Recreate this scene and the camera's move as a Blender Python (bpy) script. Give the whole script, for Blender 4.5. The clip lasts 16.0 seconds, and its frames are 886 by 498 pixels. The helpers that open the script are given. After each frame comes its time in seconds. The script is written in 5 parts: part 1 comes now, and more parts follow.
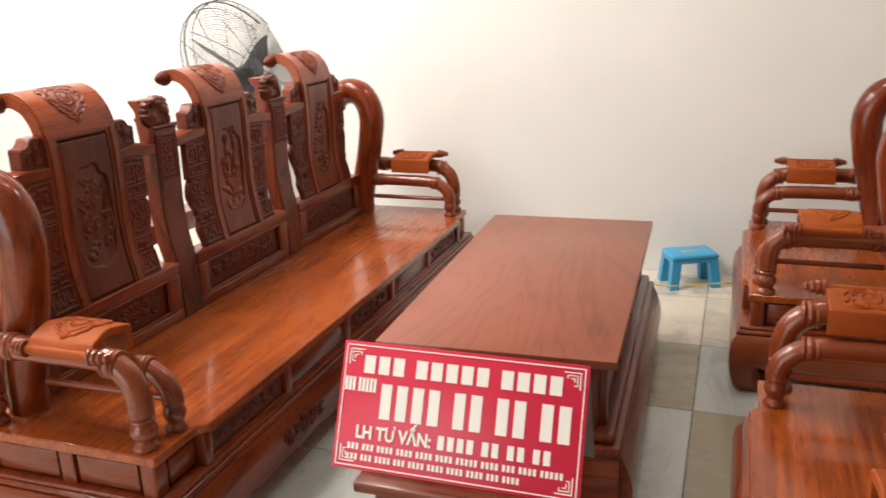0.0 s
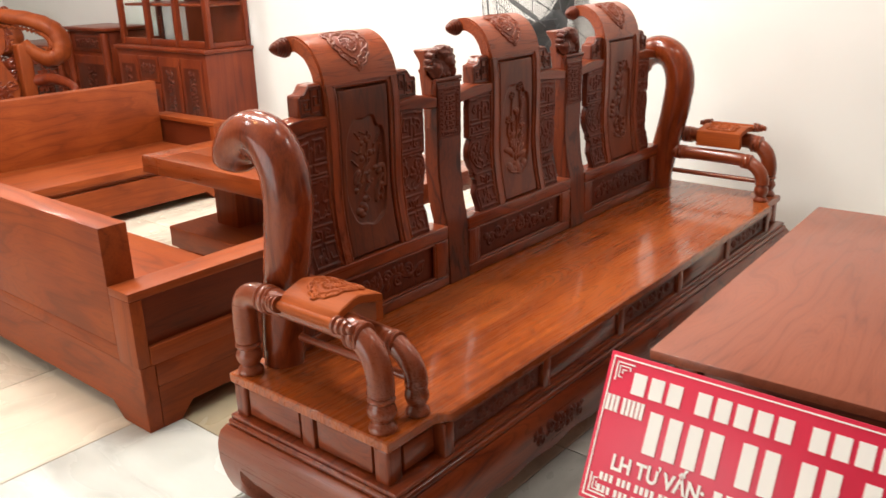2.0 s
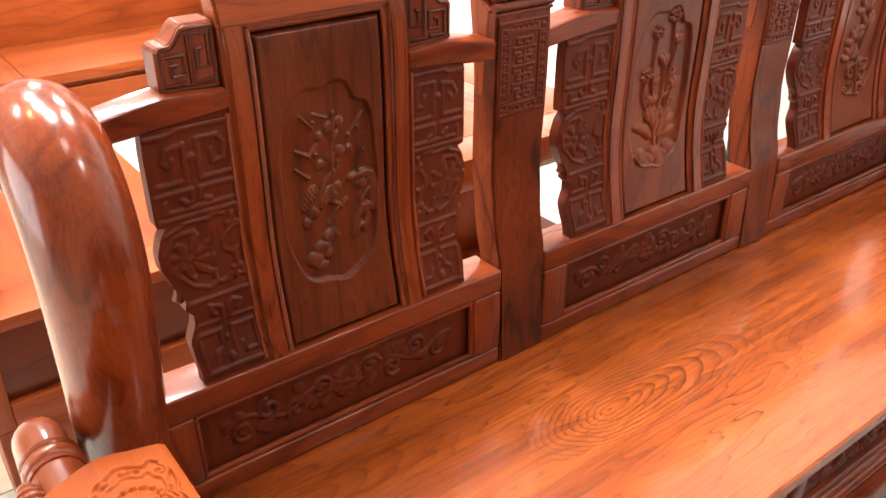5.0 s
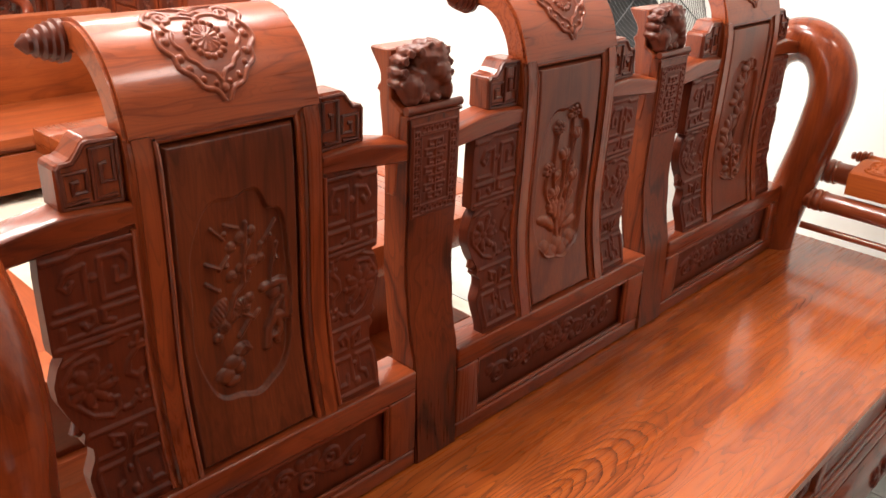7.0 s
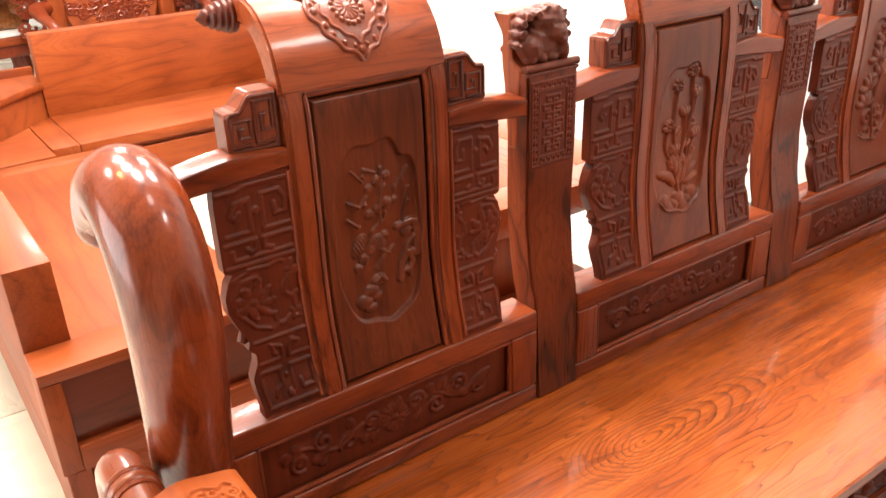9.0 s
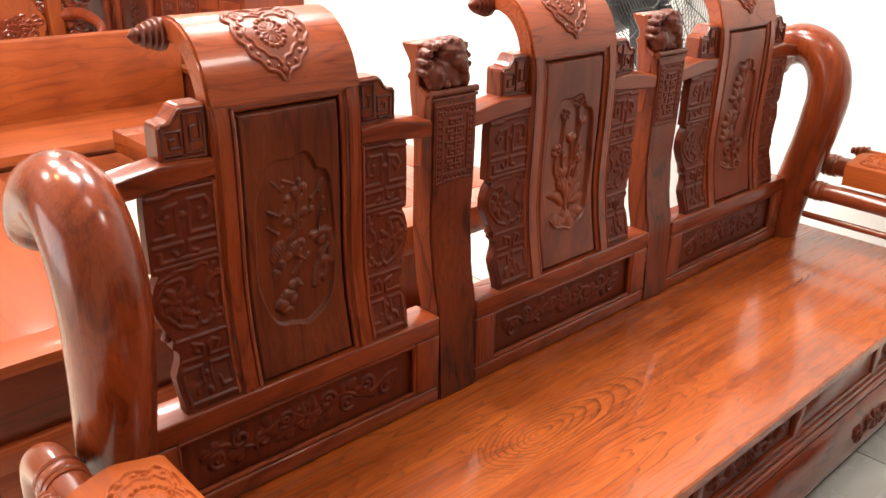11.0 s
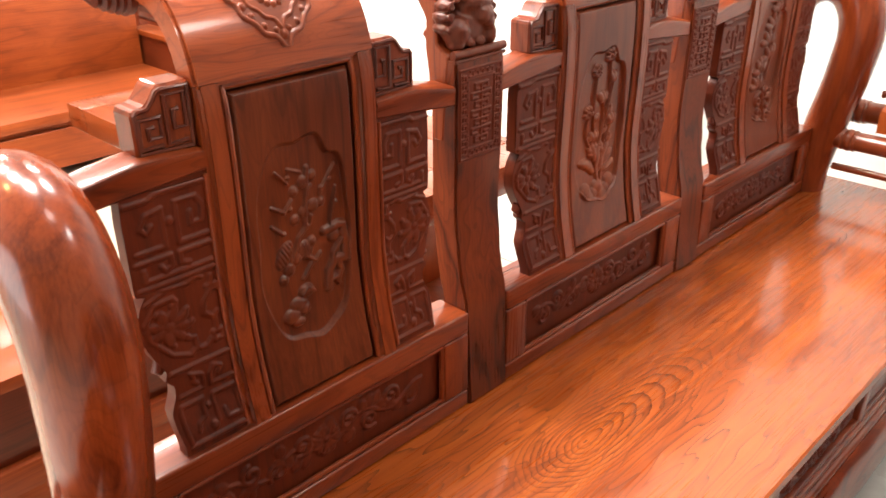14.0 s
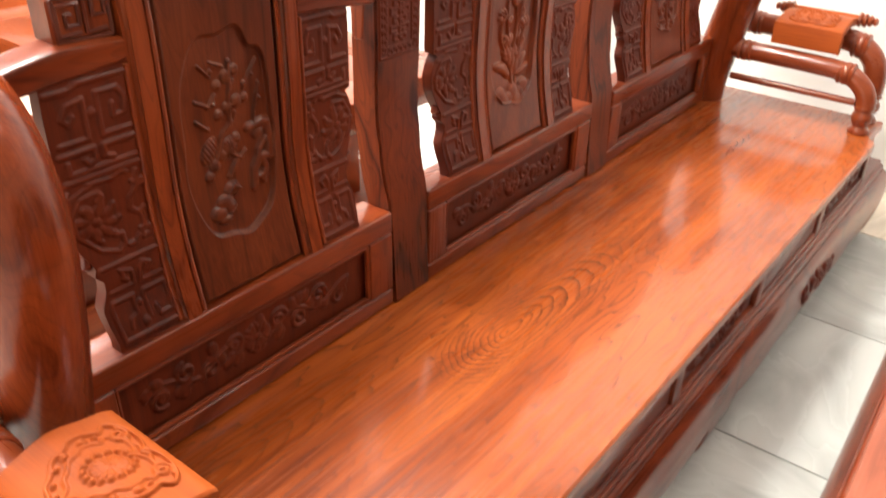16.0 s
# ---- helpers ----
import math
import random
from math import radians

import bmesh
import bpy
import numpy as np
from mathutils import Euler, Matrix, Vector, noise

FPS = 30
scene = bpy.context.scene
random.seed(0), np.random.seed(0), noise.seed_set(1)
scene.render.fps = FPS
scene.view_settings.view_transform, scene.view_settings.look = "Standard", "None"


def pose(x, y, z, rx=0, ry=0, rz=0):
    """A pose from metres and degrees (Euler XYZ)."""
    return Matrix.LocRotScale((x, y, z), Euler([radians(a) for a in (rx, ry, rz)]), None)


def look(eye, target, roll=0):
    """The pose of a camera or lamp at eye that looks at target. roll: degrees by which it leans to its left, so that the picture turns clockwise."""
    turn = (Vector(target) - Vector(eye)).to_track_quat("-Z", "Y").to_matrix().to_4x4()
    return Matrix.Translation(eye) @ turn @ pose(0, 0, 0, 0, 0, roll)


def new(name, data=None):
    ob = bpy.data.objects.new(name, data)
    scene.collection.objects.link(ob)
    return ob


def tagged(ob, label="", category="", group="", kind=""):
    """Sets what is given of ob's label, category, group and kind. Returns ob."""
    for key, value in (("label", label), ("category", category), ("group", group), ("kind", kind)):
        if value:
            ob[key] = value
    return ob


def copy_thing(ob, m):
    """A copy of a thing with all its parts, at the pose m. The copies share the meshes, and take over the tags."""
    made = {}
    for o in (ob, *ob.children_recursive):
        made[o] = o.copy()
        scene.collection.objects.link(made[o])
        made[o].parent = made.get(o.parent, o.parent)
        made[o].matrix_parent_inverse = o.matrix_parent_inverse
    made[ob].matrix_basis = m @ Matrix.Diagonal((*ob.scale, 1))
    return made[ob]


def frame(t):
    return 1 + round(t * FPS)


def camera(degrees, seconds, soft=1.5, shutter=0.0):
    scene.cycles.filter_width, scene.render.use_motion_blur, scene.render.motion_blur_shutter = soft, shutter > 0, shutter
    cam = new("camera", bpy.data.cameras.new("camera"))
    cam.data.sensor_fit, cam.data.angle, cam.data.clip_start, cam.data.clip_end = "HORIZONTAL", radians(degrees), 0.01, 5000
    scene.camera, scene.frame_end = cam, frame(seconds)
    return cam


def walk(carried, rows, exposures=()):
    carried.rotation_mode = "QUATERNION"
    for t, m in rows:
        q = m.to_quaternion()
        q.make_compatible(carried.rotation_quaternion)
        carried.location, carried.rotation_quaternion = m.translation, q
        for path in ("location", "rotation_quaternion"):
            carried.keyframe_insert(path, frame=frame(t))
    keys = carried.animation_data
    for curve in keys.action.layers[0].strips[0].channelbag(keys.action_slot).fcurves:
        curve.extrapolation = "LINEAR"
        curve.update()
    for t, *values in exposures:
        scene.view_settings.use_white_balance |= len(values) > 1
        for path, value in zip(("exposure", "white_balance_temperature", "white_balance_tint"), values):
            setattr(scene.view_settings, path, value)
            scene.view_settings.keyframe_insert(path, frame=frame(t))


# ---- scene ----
cam = camera(55.8, 16.0, shutter=0.4)
PATH = [
    (0, (1.332, -1.516, 1.485), (0.69, 0.288, 0.909), -2.0),
    (0.5, (1.354, -1.469, 1.486), (0.546, 0.269, 0.917), -2.5),
    (1, (1.392, -1.403, 1.472), (0.418, 0.241, 0.882), -2.8),
    (1.5, (1.327, -1.306, 1.443), (0.172, 0.196, 0.805), -2.6),
    (2, (1.196, -1.195, 1.445), (-0.026, 0.249, 0.797), -1.7),
    (2.5, (1.099, -1.09, 1.432), (-0.213, 0.266, 0.769), -2.5),
    (3, (0.974, -0.856, 1.432), (-0.472, 0.351, 0.758), -2.9),
    (3.5, (0.817, -0.656, 1.421), (-0.661, 0.488, 0.71), -0.8),
    (4, (0.682, -0.459, 1.45), (-0.78, 0.699, 0.726), 0.1),
    (4.5, (0.613, -0.25, 1.417), (-0.825, 0.89, 0.623), -0.2),
    (5, (0.506, -0.041, 1.399), (-0.9, 1.01, 0.441), -0.4),
    (7.3, (0.41, -0.064, 1.446), (-0.843, 1.27, 0.639), 2.1),
    (7.5, (0.465, -0.08, 1.448), (-0.847, 1.19, 0.631), 1.0),
    (8, (0.544, -0.105, 1.4), (-0.861, 1.045, 0.561), -1.7),
    (8.5, (0.561, -0.111, 1.416), (-0.897, 0.927, 0.522), -2.5),
    (9, (0.582, -0.118, 1.434), (-0.912, 0.911, 0.592), -2.5),
    (9.5, (0.61, -0.152, 1.454), (-0.888, 0.913, 0.665), -1.7),
    (10, (0.662, -0.204, 1.453), (-0.78, 0.963, 0.707), -0.5),
    (10.2, (0.673, -0.233, 1.453), (-0.724, 0.983, 0.699), 0.6),
    (12.5, (0.63, -0.222, 1.407), (-0.705, 1.043, 0.621), 1.1),
    (13, (0.591, -0.144, 1.397), (-0.765, 1.072, 0.571), -0.3),
    (13.5, (0.517, -0.139, 1.4), (-0.852, 1.045, 0.548), -1.1),
    (14, (0.408, -0.14, 1.408), (-0.858, 1.137, 0.532), -0.6),
    (14.5, (0.363, -0.148, 1.422), (-0.824, 1.2, 0.541), -0.2),
    (15, (0.35, -0.181, 1.43), (-0.804, 1.198, 0.556), 1.3),
    (15.5, (0.393, -0.212, 1.411), (-0.741, 1.167, 0.509), 1.6),
    (16, (0.43, -0.204, 1.367), (-0.624, 1.16, 0.353), 1.1),
]
walk(cam, [(t, look(eye, target, roll)) for t, eye, target, roll in PATH], exposures=((0.0, -0.22), (0.5, -0.31), (1.0, -0.31), (1.5, -0.28), (2.5, -0.1), (3.5, 0.13), (4.5, 0.4), (5.0, 0.79), (5.6, 0.58), (7.3, 0.15), (7.5, 0.2), (8.0, 0.6), (8.5, 0.77), (9.0, 0.82), (9.5, 0.68), (10.0, 0.48), (12.5, 0.38), (13.0, 0.44), (13.5, 0.56), (14.0, 0.68), (16.0, 0.62)))

# ---- world and light ----
world = bpy.data.worlds.new("room_air")
scene.world = world
world.use_nodes = True
world.node_tree.nodes["Background"].inputs[0].default_value = (1.0, 0.95, 0.88, 1)
world.node_tree.nodes["Background"].inputs[1].default_value = 0.3


def ceiling_lamp(x, y, power, size=0.5, warm=(1.0, 0.955, 0.90)):
    data = bpy.data.lights.new("downlight", "AREA")
    data.shape, data.size, data.energy, data.color = "DISK", size, power, warm
    ob = new("downlight", data)
    ob.matrix_world = pose(x, y, 3.28)
    return ob


# The lamp at (-2.3, -1.0) is an added fill for the sofa's south side.
for lx, ly, power in ((-1.70, 0.30, 44), (-1.08, 0.62, 54), (0.30, 0.75, 6), (-1.3, 1.7, 58), (1.2, 1.8, 18), (-2.6, 0.2, 40), (-2.6, 1.8, 38), (-4.9, 1.2, 84), (-2.3, -1.0, 26)):
    ceiling_lamp(lx, ly, power)
ceiling_lamp(-1.5, -0.4, 14, 0.24, (1.0, 0.55, 0.2))

# daylight through the open shop front in the south wall
data = bpy.data.lights.new("shop_front_daylight", "AREA")
data.shape, data.size, data.size_y, data.energy, data.color = "RECTANGLE", 4.4, 2.5, 150, (1.0, 0.985, 0.955)
shop_light = new("shop_front_daylight", data)
shop_light.matrix_world = pose(-2.2, -4.64, 1.30, 90, 0, 0)


# ---- materials ----
def material(name):
    m = bpy.data.materials.new(name)
    m.use_nodes = True
    return m, m.node_tree.nodes, m.node_tree.links, m.node_tree.nodes["Principled BSDF"]


def ramp(nodes, stops):
    r = nodes.new("ShaderNodeValToRGB")
    e = r.color_ramp.elements
    while len(e) < len(stops):
        e.new(0.5)
    for el, (p, c) in zip(e, stops):
        el.position, el.color = p, (*c, 1)
    return r


def mapped(nodes, links, scale, rot=(0, 0, 0), loc=(0, 0, 0)):
    tc, mp = nodes.new("ShaderNodeTexCoord"), nodes.new("ShaderNodeMapping")
    mp.inputs["Scale"].default_value, mp.inputs["Rotation"].default_value, mp.inputs["Location"].default_value = scale, rot, loc
    links.new(tc.outputs["Object"], mp.inputs["Vector"])
    return mp


def wood(name, axis, dark, mid, light, rough=0.32, coat=0.35, big=1.0, grain=1.0, bump=0.04, lines=1.0, spec=0.32, vary=1.0):
    """Lacquered rosewood: wandering growth rings drawn out along the axis, fine pores and slow colour drift."""
    m, n, l, b = material(name)
    dark, mid, light = ((r, g * 0.92, bl * 0.91) for r, g, bl in (dark, mid, light))
    lengthwise = {"x": (0.16, 1, 1), "y": (1, 0.16, 1), "z": (1, 1, 0.16)}[axis]
    mp = mapped(n, l, tuple(v * 9 * big for v in lengthwise))
    swirl = n.new("ShaderNodeTexNoise")
    swirl.inputs["Distortion"].default_value = 0.35
    swirl.inputs["Scale"].default_value, swirl.inputs["Detail"].default_value, swirl.inputs["Roughness"].default_value = 0.55, 4, 0.52
    l.new(mp.outputs[0], swirl.inputs["Vector"])
    rings = n.new("ShaderNodeMath")
    rings.operation = "MULTIPLY"
    rings.inputs[1].default_value = 15 * grain
    l.new(swirl.outputs[0], rings.inputs[0])
    wave = n.new("ShaderNodeMath")
    wave.operation = "PINGPONG"
    wave.inputs[1].default_value = 0.5
    l.new(rings.outputs[0], wave.inputs[0])
    fine_map = mapped(n, l, tuple((v if v == 1 else 0.022) * 230 for v in lengthwise))
    fine = n.new("ShaderNodeTexNoise")
    fine.inputs["Scale"].default_value, fine.inputs["Detail"].default_value = 1.0, 4
    l.new(fine_map.outputs[0], fine.inputs["Vector"])
    slow = n.new("ShaderNodeTexNoise")
    slow.inputs["Scale"].default_value, slow.inputs["Detail"].default_value = 3.2, 2
    tc = n.new("ShaderNodeTexCoord")
    l.new(tc.outputs["Object"], slow.inputs["Vector"])

    def madd(a, k, c):
        q = n.new("ShaderNodeMath")
        q.operation = "MULTIPLY_ADD"
        l.new(a, q.inputs[0])
        q.inputs[1].default_value = k
        if isinstance(c, float):
            q.inputs[2].default_value = c
        else:
            l.new(c, q.inputs[2])
        return q.outputs[0]

    edge = n.new("ShaderNodeMapRange")
    edge.interpolation_type = "SMOOTHSTEP"
    edge.inputs["From Min"].default_value, edge.inputs["From Max"].default_value = 0.0, 0.17
    edge.inputs["To Min"].default_value, edge.inputs["To Max"].default_value = -0.30 * lines, 0.0
    l.new(wave.outputs[0], edge.inputs[0])
    drift = madd(wave.outputs[0], 0.24, madd(fine.outputs[0], 0.52, madd(slow.outputs[0], 0.78, -0.25)))
    some = n.new("ShaderNodeMath")
    some.operation = "MULTIPLY_ADD"
    l.new(edge.outputs[0], some.inputs[0])
    l.new(slow.outputs[0], some.inputs[1])
    l.new(drift, some.inputs[2])
    mix = some.outputs[0]
    col = ramp(n, [(0.08, dark), (0.42, mid), (0.8, light)])
    l.new(mix, col.inputs[0])
    thin = n.new("ShaderNodeMath")
    thin.operation = "MULTIPLY"
    thin.inputs[1].default_value = 84 * grain
    l.new(swirl.outputs[0], thin.inputs[0])
    saw = n.new("ShaderNodeMath")
    saw.operation = "FRACT"
    l.new(thin.outputs[0], saw.inputs[0])
    vein = n.new("ShaderNodeMapRange")
    vein.interpolation_type = "SMOOTHSTEP"
    vein.inputs["From Min"].default_value, vein.inputs["From Max"].default_value = 0.62, 0.97
    vein.inputs["To Min"].default_value, vein.inputs["To Max"].default_value = 0.0, 0.34 * lines
    l.new(saw.outputs[0], vein.inputs[0])
    where = n.new("ShaderNodeMath")
    where.operation = "MULTIPLY"
    l.new(vein.outputs[0], where.inputs[0])
    l.new(slow.outputs[0], where.inputs[1])
    darker = n.new("ShaderNodeMix")
    darker.data_type = "RGBA"
    l.new(where.outputs[0], darker.inputs["Factor"])
    l.new(col.outputs[0], darker.inputs["A"])
    darker.inputs["B"].default_value = (*(c * 0.45 for c in dark), 1)
    l.new(darker.outputs["Result"], b.inputs["Base Color"])
    rr = madd(fine.outputs[0], 0.16 * vary, madd(slow.outputs[0], 0.12 * vary, rough - 0.14 * vary))
    l.new(rr, b.inputs["Roughness"])
    bp = n.new("ShaderNodeBump")
    bp.inputs["Strength"].default_value, bp.inputs["Distance"].default_value = bump, 0.004
    l.new(fine.outputs[0], bp.inputs["Height"])
    l.new(bp.outputs[0], b.inputs["Normal"])
    b.inputs["Specular IOR Level"].default_value = spec
    b.inputs["Coat Weight"].default_value, b.inputs["Coat Roughness"].default_value = coat, 0.12 if coat < 0.7 else 0.06
    return m


def plain(name, color, rough=0.5, metal=0.0, var=0.08, scale=6.0, bump=0.0, coat=0.0):
    m, n, l, b = material(name)
    tc = n.new("ShaderNodeTexCoord")
    nz = n.new("ShaderNodeTexNoise")
    nz.inputs["Scale"].default_value, nz.inputs["Detail"].default_value = scale, 5
    l.new(tc.outputs["Object"], nz.inputs["Vector"])
    r = ramp(n, [(0.3, tuple(c * (1 - var) for c in color)), (0.7, tuple(min(1, c * (1 + var)) for c in color))])
    l.new(nz.outputs[0], r.inputs[0])
    l.new(r.outputs[0], b.inputs["Base Color"])
    b.inputs["Roughness"].default_value, b.inputs["Metallic"].default_value, b.inputs["Coat Weight"].default_value = rough, metal, coat
    if bump:
        bp = n.new("ShaderNodeBump")
        bp.inputs["Strength"].default_value, bp.inputs["Distance"].default_value = bump, 0.003
        l.new(nz.outputs[0], bp.inputs["Height"])
        l.new(bp.outputs[0], b.inputs["Normal"])
    return m


RED_D, RED_M, RED_L = (0.07954, 0.0129, 0.003881), (0.1733, 0.03249, 0.008246), (0.2549, 0.05466, 0.0131)
SOFA_D, SOFA_M, SOFA_L = (0.1185, 0.02171, 0.004118), (0.2215, 0.04441, 0.007779), (0.3039, 0.07205, 0.01327)
wood_x, wood_y, wood_z = (wood("rosewood_" + a, a, RED_D, RED_M, RED_L, 0.31, 0.34, lines=1.5, big=0.6, grain=1.25, spec=0.26) for a in "xyz")
post_face = wood("rosewood_back_post", "z", (0.034, 0.0058, 0.0026), (0.1195, 0.02302, 0.006361), (0.205, 0.0442, 0.0111), 0.32, 0.2, 0.75, 1.1, lines=1.6, spec=0.22)
rail_wood = wood("rosewood_rail", "x", (0.1122, 0.02166, 0.007276), (0.1989, 0.04229, 0.0131), (0.26, 0.06188, 0.01843), 0.3, 0.45, 0.5, 0.6, bump=0.02, lines=0.25)
carved = wood("rosewood_carved", "z", (0.03637, 0.005411, 0.002544), (0.09417, 0.01624, 0.005089), (0.1497, 0.02921, 0.009159), 0.42, 0.05, lines=0.5, spec=0.22)
panel_wood = wood("rosewood_panel", "z", (0.04279, 0.00866, 0.003562), (0.1018, 0.02245, 0.007633), (0.1786, 0.04375, 0.0133), 0.34, 0.16, 0.6, lines=0.9, spec=0.26)
roll_board = wood("rosewood_rolled_top", "y", (0.138, 0.02472, 0.006325), (0.2587, 0.05232, 0.01322), (0.3565, 0.08165, 0.0207), 0.31, 0.34, lines=1.2, big=0.8, grain=1.4, spec=0.26)
stile_wood = wood("rosewood_stile", "z", (0.105, 0.0185, 0.0049), (0.205, 0.0405, 0.0102), (0.288, 0.065, 0.016), 0.30, 0.36, lines=1.5, big=0.7, grain=1.5, spec=0.28)
beast_wood = wood("rosewood_dark_carving", "z", (0.03637, 0.007, 0.0045), (0.09, 0.019, 0.0085), (0.15, 0.036, 0.016), 0.36, 0.1, lines=0.4, spec=0.3)
pale_panel_wood = wood("rosewood_pale_panel", "z", (0.05991, 0.01213, 0.004987), (0.1425, 0.03144, 0.01068), (0.2501, 0.06125, 0.01863), 0.34, 0.16, 0.6, lines=0.7, spec=0.26)


def seat_board_wood():
    """A broad polished plank: long fine streaks, soft mottling, and thin dark nested ovals round a few hearts."""
    m, n, l, b = material("rosewood_seat")

    def op(kind, *args):
        q = n.new("ShaderNodeMath")
        q.operation = kind
        for k, a in enumerate(args):
            if isinstance(a, (int, float)):
                q.inputs[k].default_value = a
            else:
                l.new(a, q.inputs[k])
        return q.outputs[0]

    def noisy(scale, size=1.0, detail=3.0, rough=0.5):
        t = n.new("ShaderNodeTexNoise")
        t.inputs["Scale"].default_value, t.inputs["Detail"].default_value, t.inputs["Roughness"].default_value = size, detail, rough
        l.new(mapped(n, l, scale).outputs[0], t.inputs["Vector"])
        return t.outputs[0]

    streak = noisy((60, 1.6, 20), 1.0, 4)
    pore = noisy((190, 7, 60), 1.0, 2)
    broad = noisy((9, 1.1, 5), 1.0, 3)
    slow = noisy((3.0, 1.5, 3.0), 1.0, 2)
    warp = noisy((10, 3.2, 4), 1.0, 3)
    ripple = noisy((34, 9.0, 8), 1.0, 3)
    tone = op("MULTIPLY_ADD", streak, 0.8, op("MULTIPLY_ADD", broad, 0.8, op("MULTIPLY_ADD", slow, 0.5, -0.55)))
    col = ramp(n, [(0.2, (0.150, 0.0265, 0.0045)), (0.48, (0.325, 0.0665, 0.0098)), (0.8, (0.435, 0.1035, 0.0165))])
    l.new(tone, col.inputs[0])
    shade = 0.0
    place = n.new("ShaderNodeSeparateXYZ")
    l.new(mapped(n, l, (1, 1, 1)).outputs[0], place.inputs[0])
    for cx, cy, sx, ahead, behind, count, power, near, far in ((-0.285, 0.93, 0.066, 0.34, 0.13, 8, 1.12, 1.2, 2.2), (-0.30, 2.02, 0.032, 0.20, 0.07, 4, 1.0, 1.0, 1.9), (-0.21, 1.55, 0.04, 0.42, 0.22, 4, 0.75, 1.0, 1.9), (-0.42, 0.26, 0.06, 0.34, 0.2, 5, 0.7, 1.0, 2.0)):
        dx = op("DIVIDE", op("SUBTRACT", place.outputs["X"], cx), sx)
        dy = op("SUBTRACT", place.outputs["Y"], cy)
        dy = op("ADD", op("DIVIDE", op("MAXIMUM", dy, 0.0), ahead), op("DIVIDE", op("MINIMUM", dy, 0.0), behind))
        rad = op("SQRT", op("ADD", op("MULTIPLY", dx, dx), op("MULTIPLY", dy, dy)))
        r = op("MULTIPLY_ADD", warp, 0.55, op("MULTIPLY_ADD", ripple, 0.10, rad))
        saw = op("FRACT", op("MULTIPLY", r, float(count)))
        line = op("POWER", saw, 3.4)
        fade = n.new("ShaderNodeMapRange")
        fade.interpolation_type = "SMOOTHSTEP"
        fade.inputs["From Min"].default_value, fade.inputs["From Max"].default_value = near, far
        fade.inputs["To Min"].default_value, fade.inputs["To Max"].default_value = power, 0.0
        l.new(r, fade.inputs[0])
        shade = op("MAXIMUM", op("MULTIPLY", line, fade.outputs[0]), shade)
    long_lines = op("MULTIPLY", op("POWER", op("FRACT", op("MULTIPLY", broad, 22.0)), 4.6), op("MULTIPLY", slow, 1.35))
    shade = op("MAXIMUM", shade, long_lines)
    gap = n.new("ShaderNodeMapRange")
    gap.inputs["From Min"].default_value, gap.inputs["From Max"].default_value = 0.35, 0.62
    l.new(pore, gap.inputs[0])
    shade = op("MULTIPLY", shade, op("MULTIPLY_ADD", gap.outputs[0], 0.5, 0.55))
    mix = n.new("ShaderNodeMix")
    mix.data_type = "RGBA"
    l.new(shade, mix.inputs["Factor"])
    l.new(col.outputs[0], mix.inputs["A"])
    mix.inputs["B"].default_value = (0.058, 0.0085, 0.0027, 1)
    l.new(mix.outputs["Result"], b.inputs["Base Color"])
    l.new(op("MULTIPLY_ADD", pore, 0.14, op("MULTIPLY_ADD", slow, 0.12, 0.15)), b.inputs["Roughness"])
    bp = n.new("ShaderNodeBump")
    bp.inputs["Strength"].default_value, bp.inputs["Distance"].default_value = 0.03, 0.003
    l.new(pore, bp.inputs["Height"])
    l.new(bp.outputs[0], b.inputs["Normal"])
    b.inputs["Specular IOR Level"].default_value = 0.32
    b.inputs["Coat Weight"].default_value, b.inputs["Coat Roughness"].default_value = 0.42, 0.08
    return m


seat_wood = seat_board_wood()
top_wood = wood("rosewood_tabletop", "y", (0.150, 0.0365, 0.0165), (0.246, 0.0672, 0.0312), (0.305, 0.090, 0.044), 0.38, 0.2, 0.5, lines=0.65)
# Darker plank wood for recessed arm panels; the recess's shade is in the colour.
shaded_sofa_panel = wood("plank_wood_shaded", "y", (0.0515, 0.008883, 0.002746), (0.1133, 0.01974, 0.005034), (0.1648, 0.03158, 0.007779), 0.42, 0.15, 0.42, 0.9, lines=0.6)
sofa_x, sofa_y, sofa_z = (wood("plank_wood_" + a, a, SOFA_D, SOFA_M, SOFA_L, 0.5, 0.05, 0.42, 0.9, lines=0.75, spec=0.22) for a in "xyz")
table_wood = wood("plank_table_wood", "x", SOFA_D, SOFA_M, SOFA_L, 0.3, 0.4, 0.42, 0.9, lines=0.6, spec=0.4)
post_wood = wood("rosewood_scroll_post", "z", RED_D, (0.1835, 0.033, 0.007761), (0.2651, 0.0557, 0.0131), 0.24, 0.4, 0.5, 0.8, bump=0.0, lines=1.0, spec=0.24, vary=0.25)
# Medallion wood is darker than the rolled top: crevice shade in its colour.
crevice_shade_wood = wood("rosewood_medallion_shaded", "y", (0.06, 0.0097, 0.0036), (0.165, 0.0315, 0.0085), (0.235, 0.050, 0.012), 0.40, 0.12, lines=0.4)
pad_wood = wood("rosewood_arm_pad", "x", (0.1733, 0.03507, 0.006209), (0.2957, 0.06394, 0.009704), (0.3671, 0.0887, 0.01397), 0.52, 0.0, 0.5, lines=0.4, bump=0.02, spec=0.18)
cab_wood = wood("cabinet_wood", "z", (0.066, 0.0092, 0.0034), (0.155, 0.0262, 0.0072), (0.225, 0.0435, 0.0115), 0.36, 0.1, 0.5, lines=0.45)
wall_paint = plain("white_wall_paint", (0.78, 0.775, 0.745), 0.75, var=0.025, scale=1.6, bump=0.05)
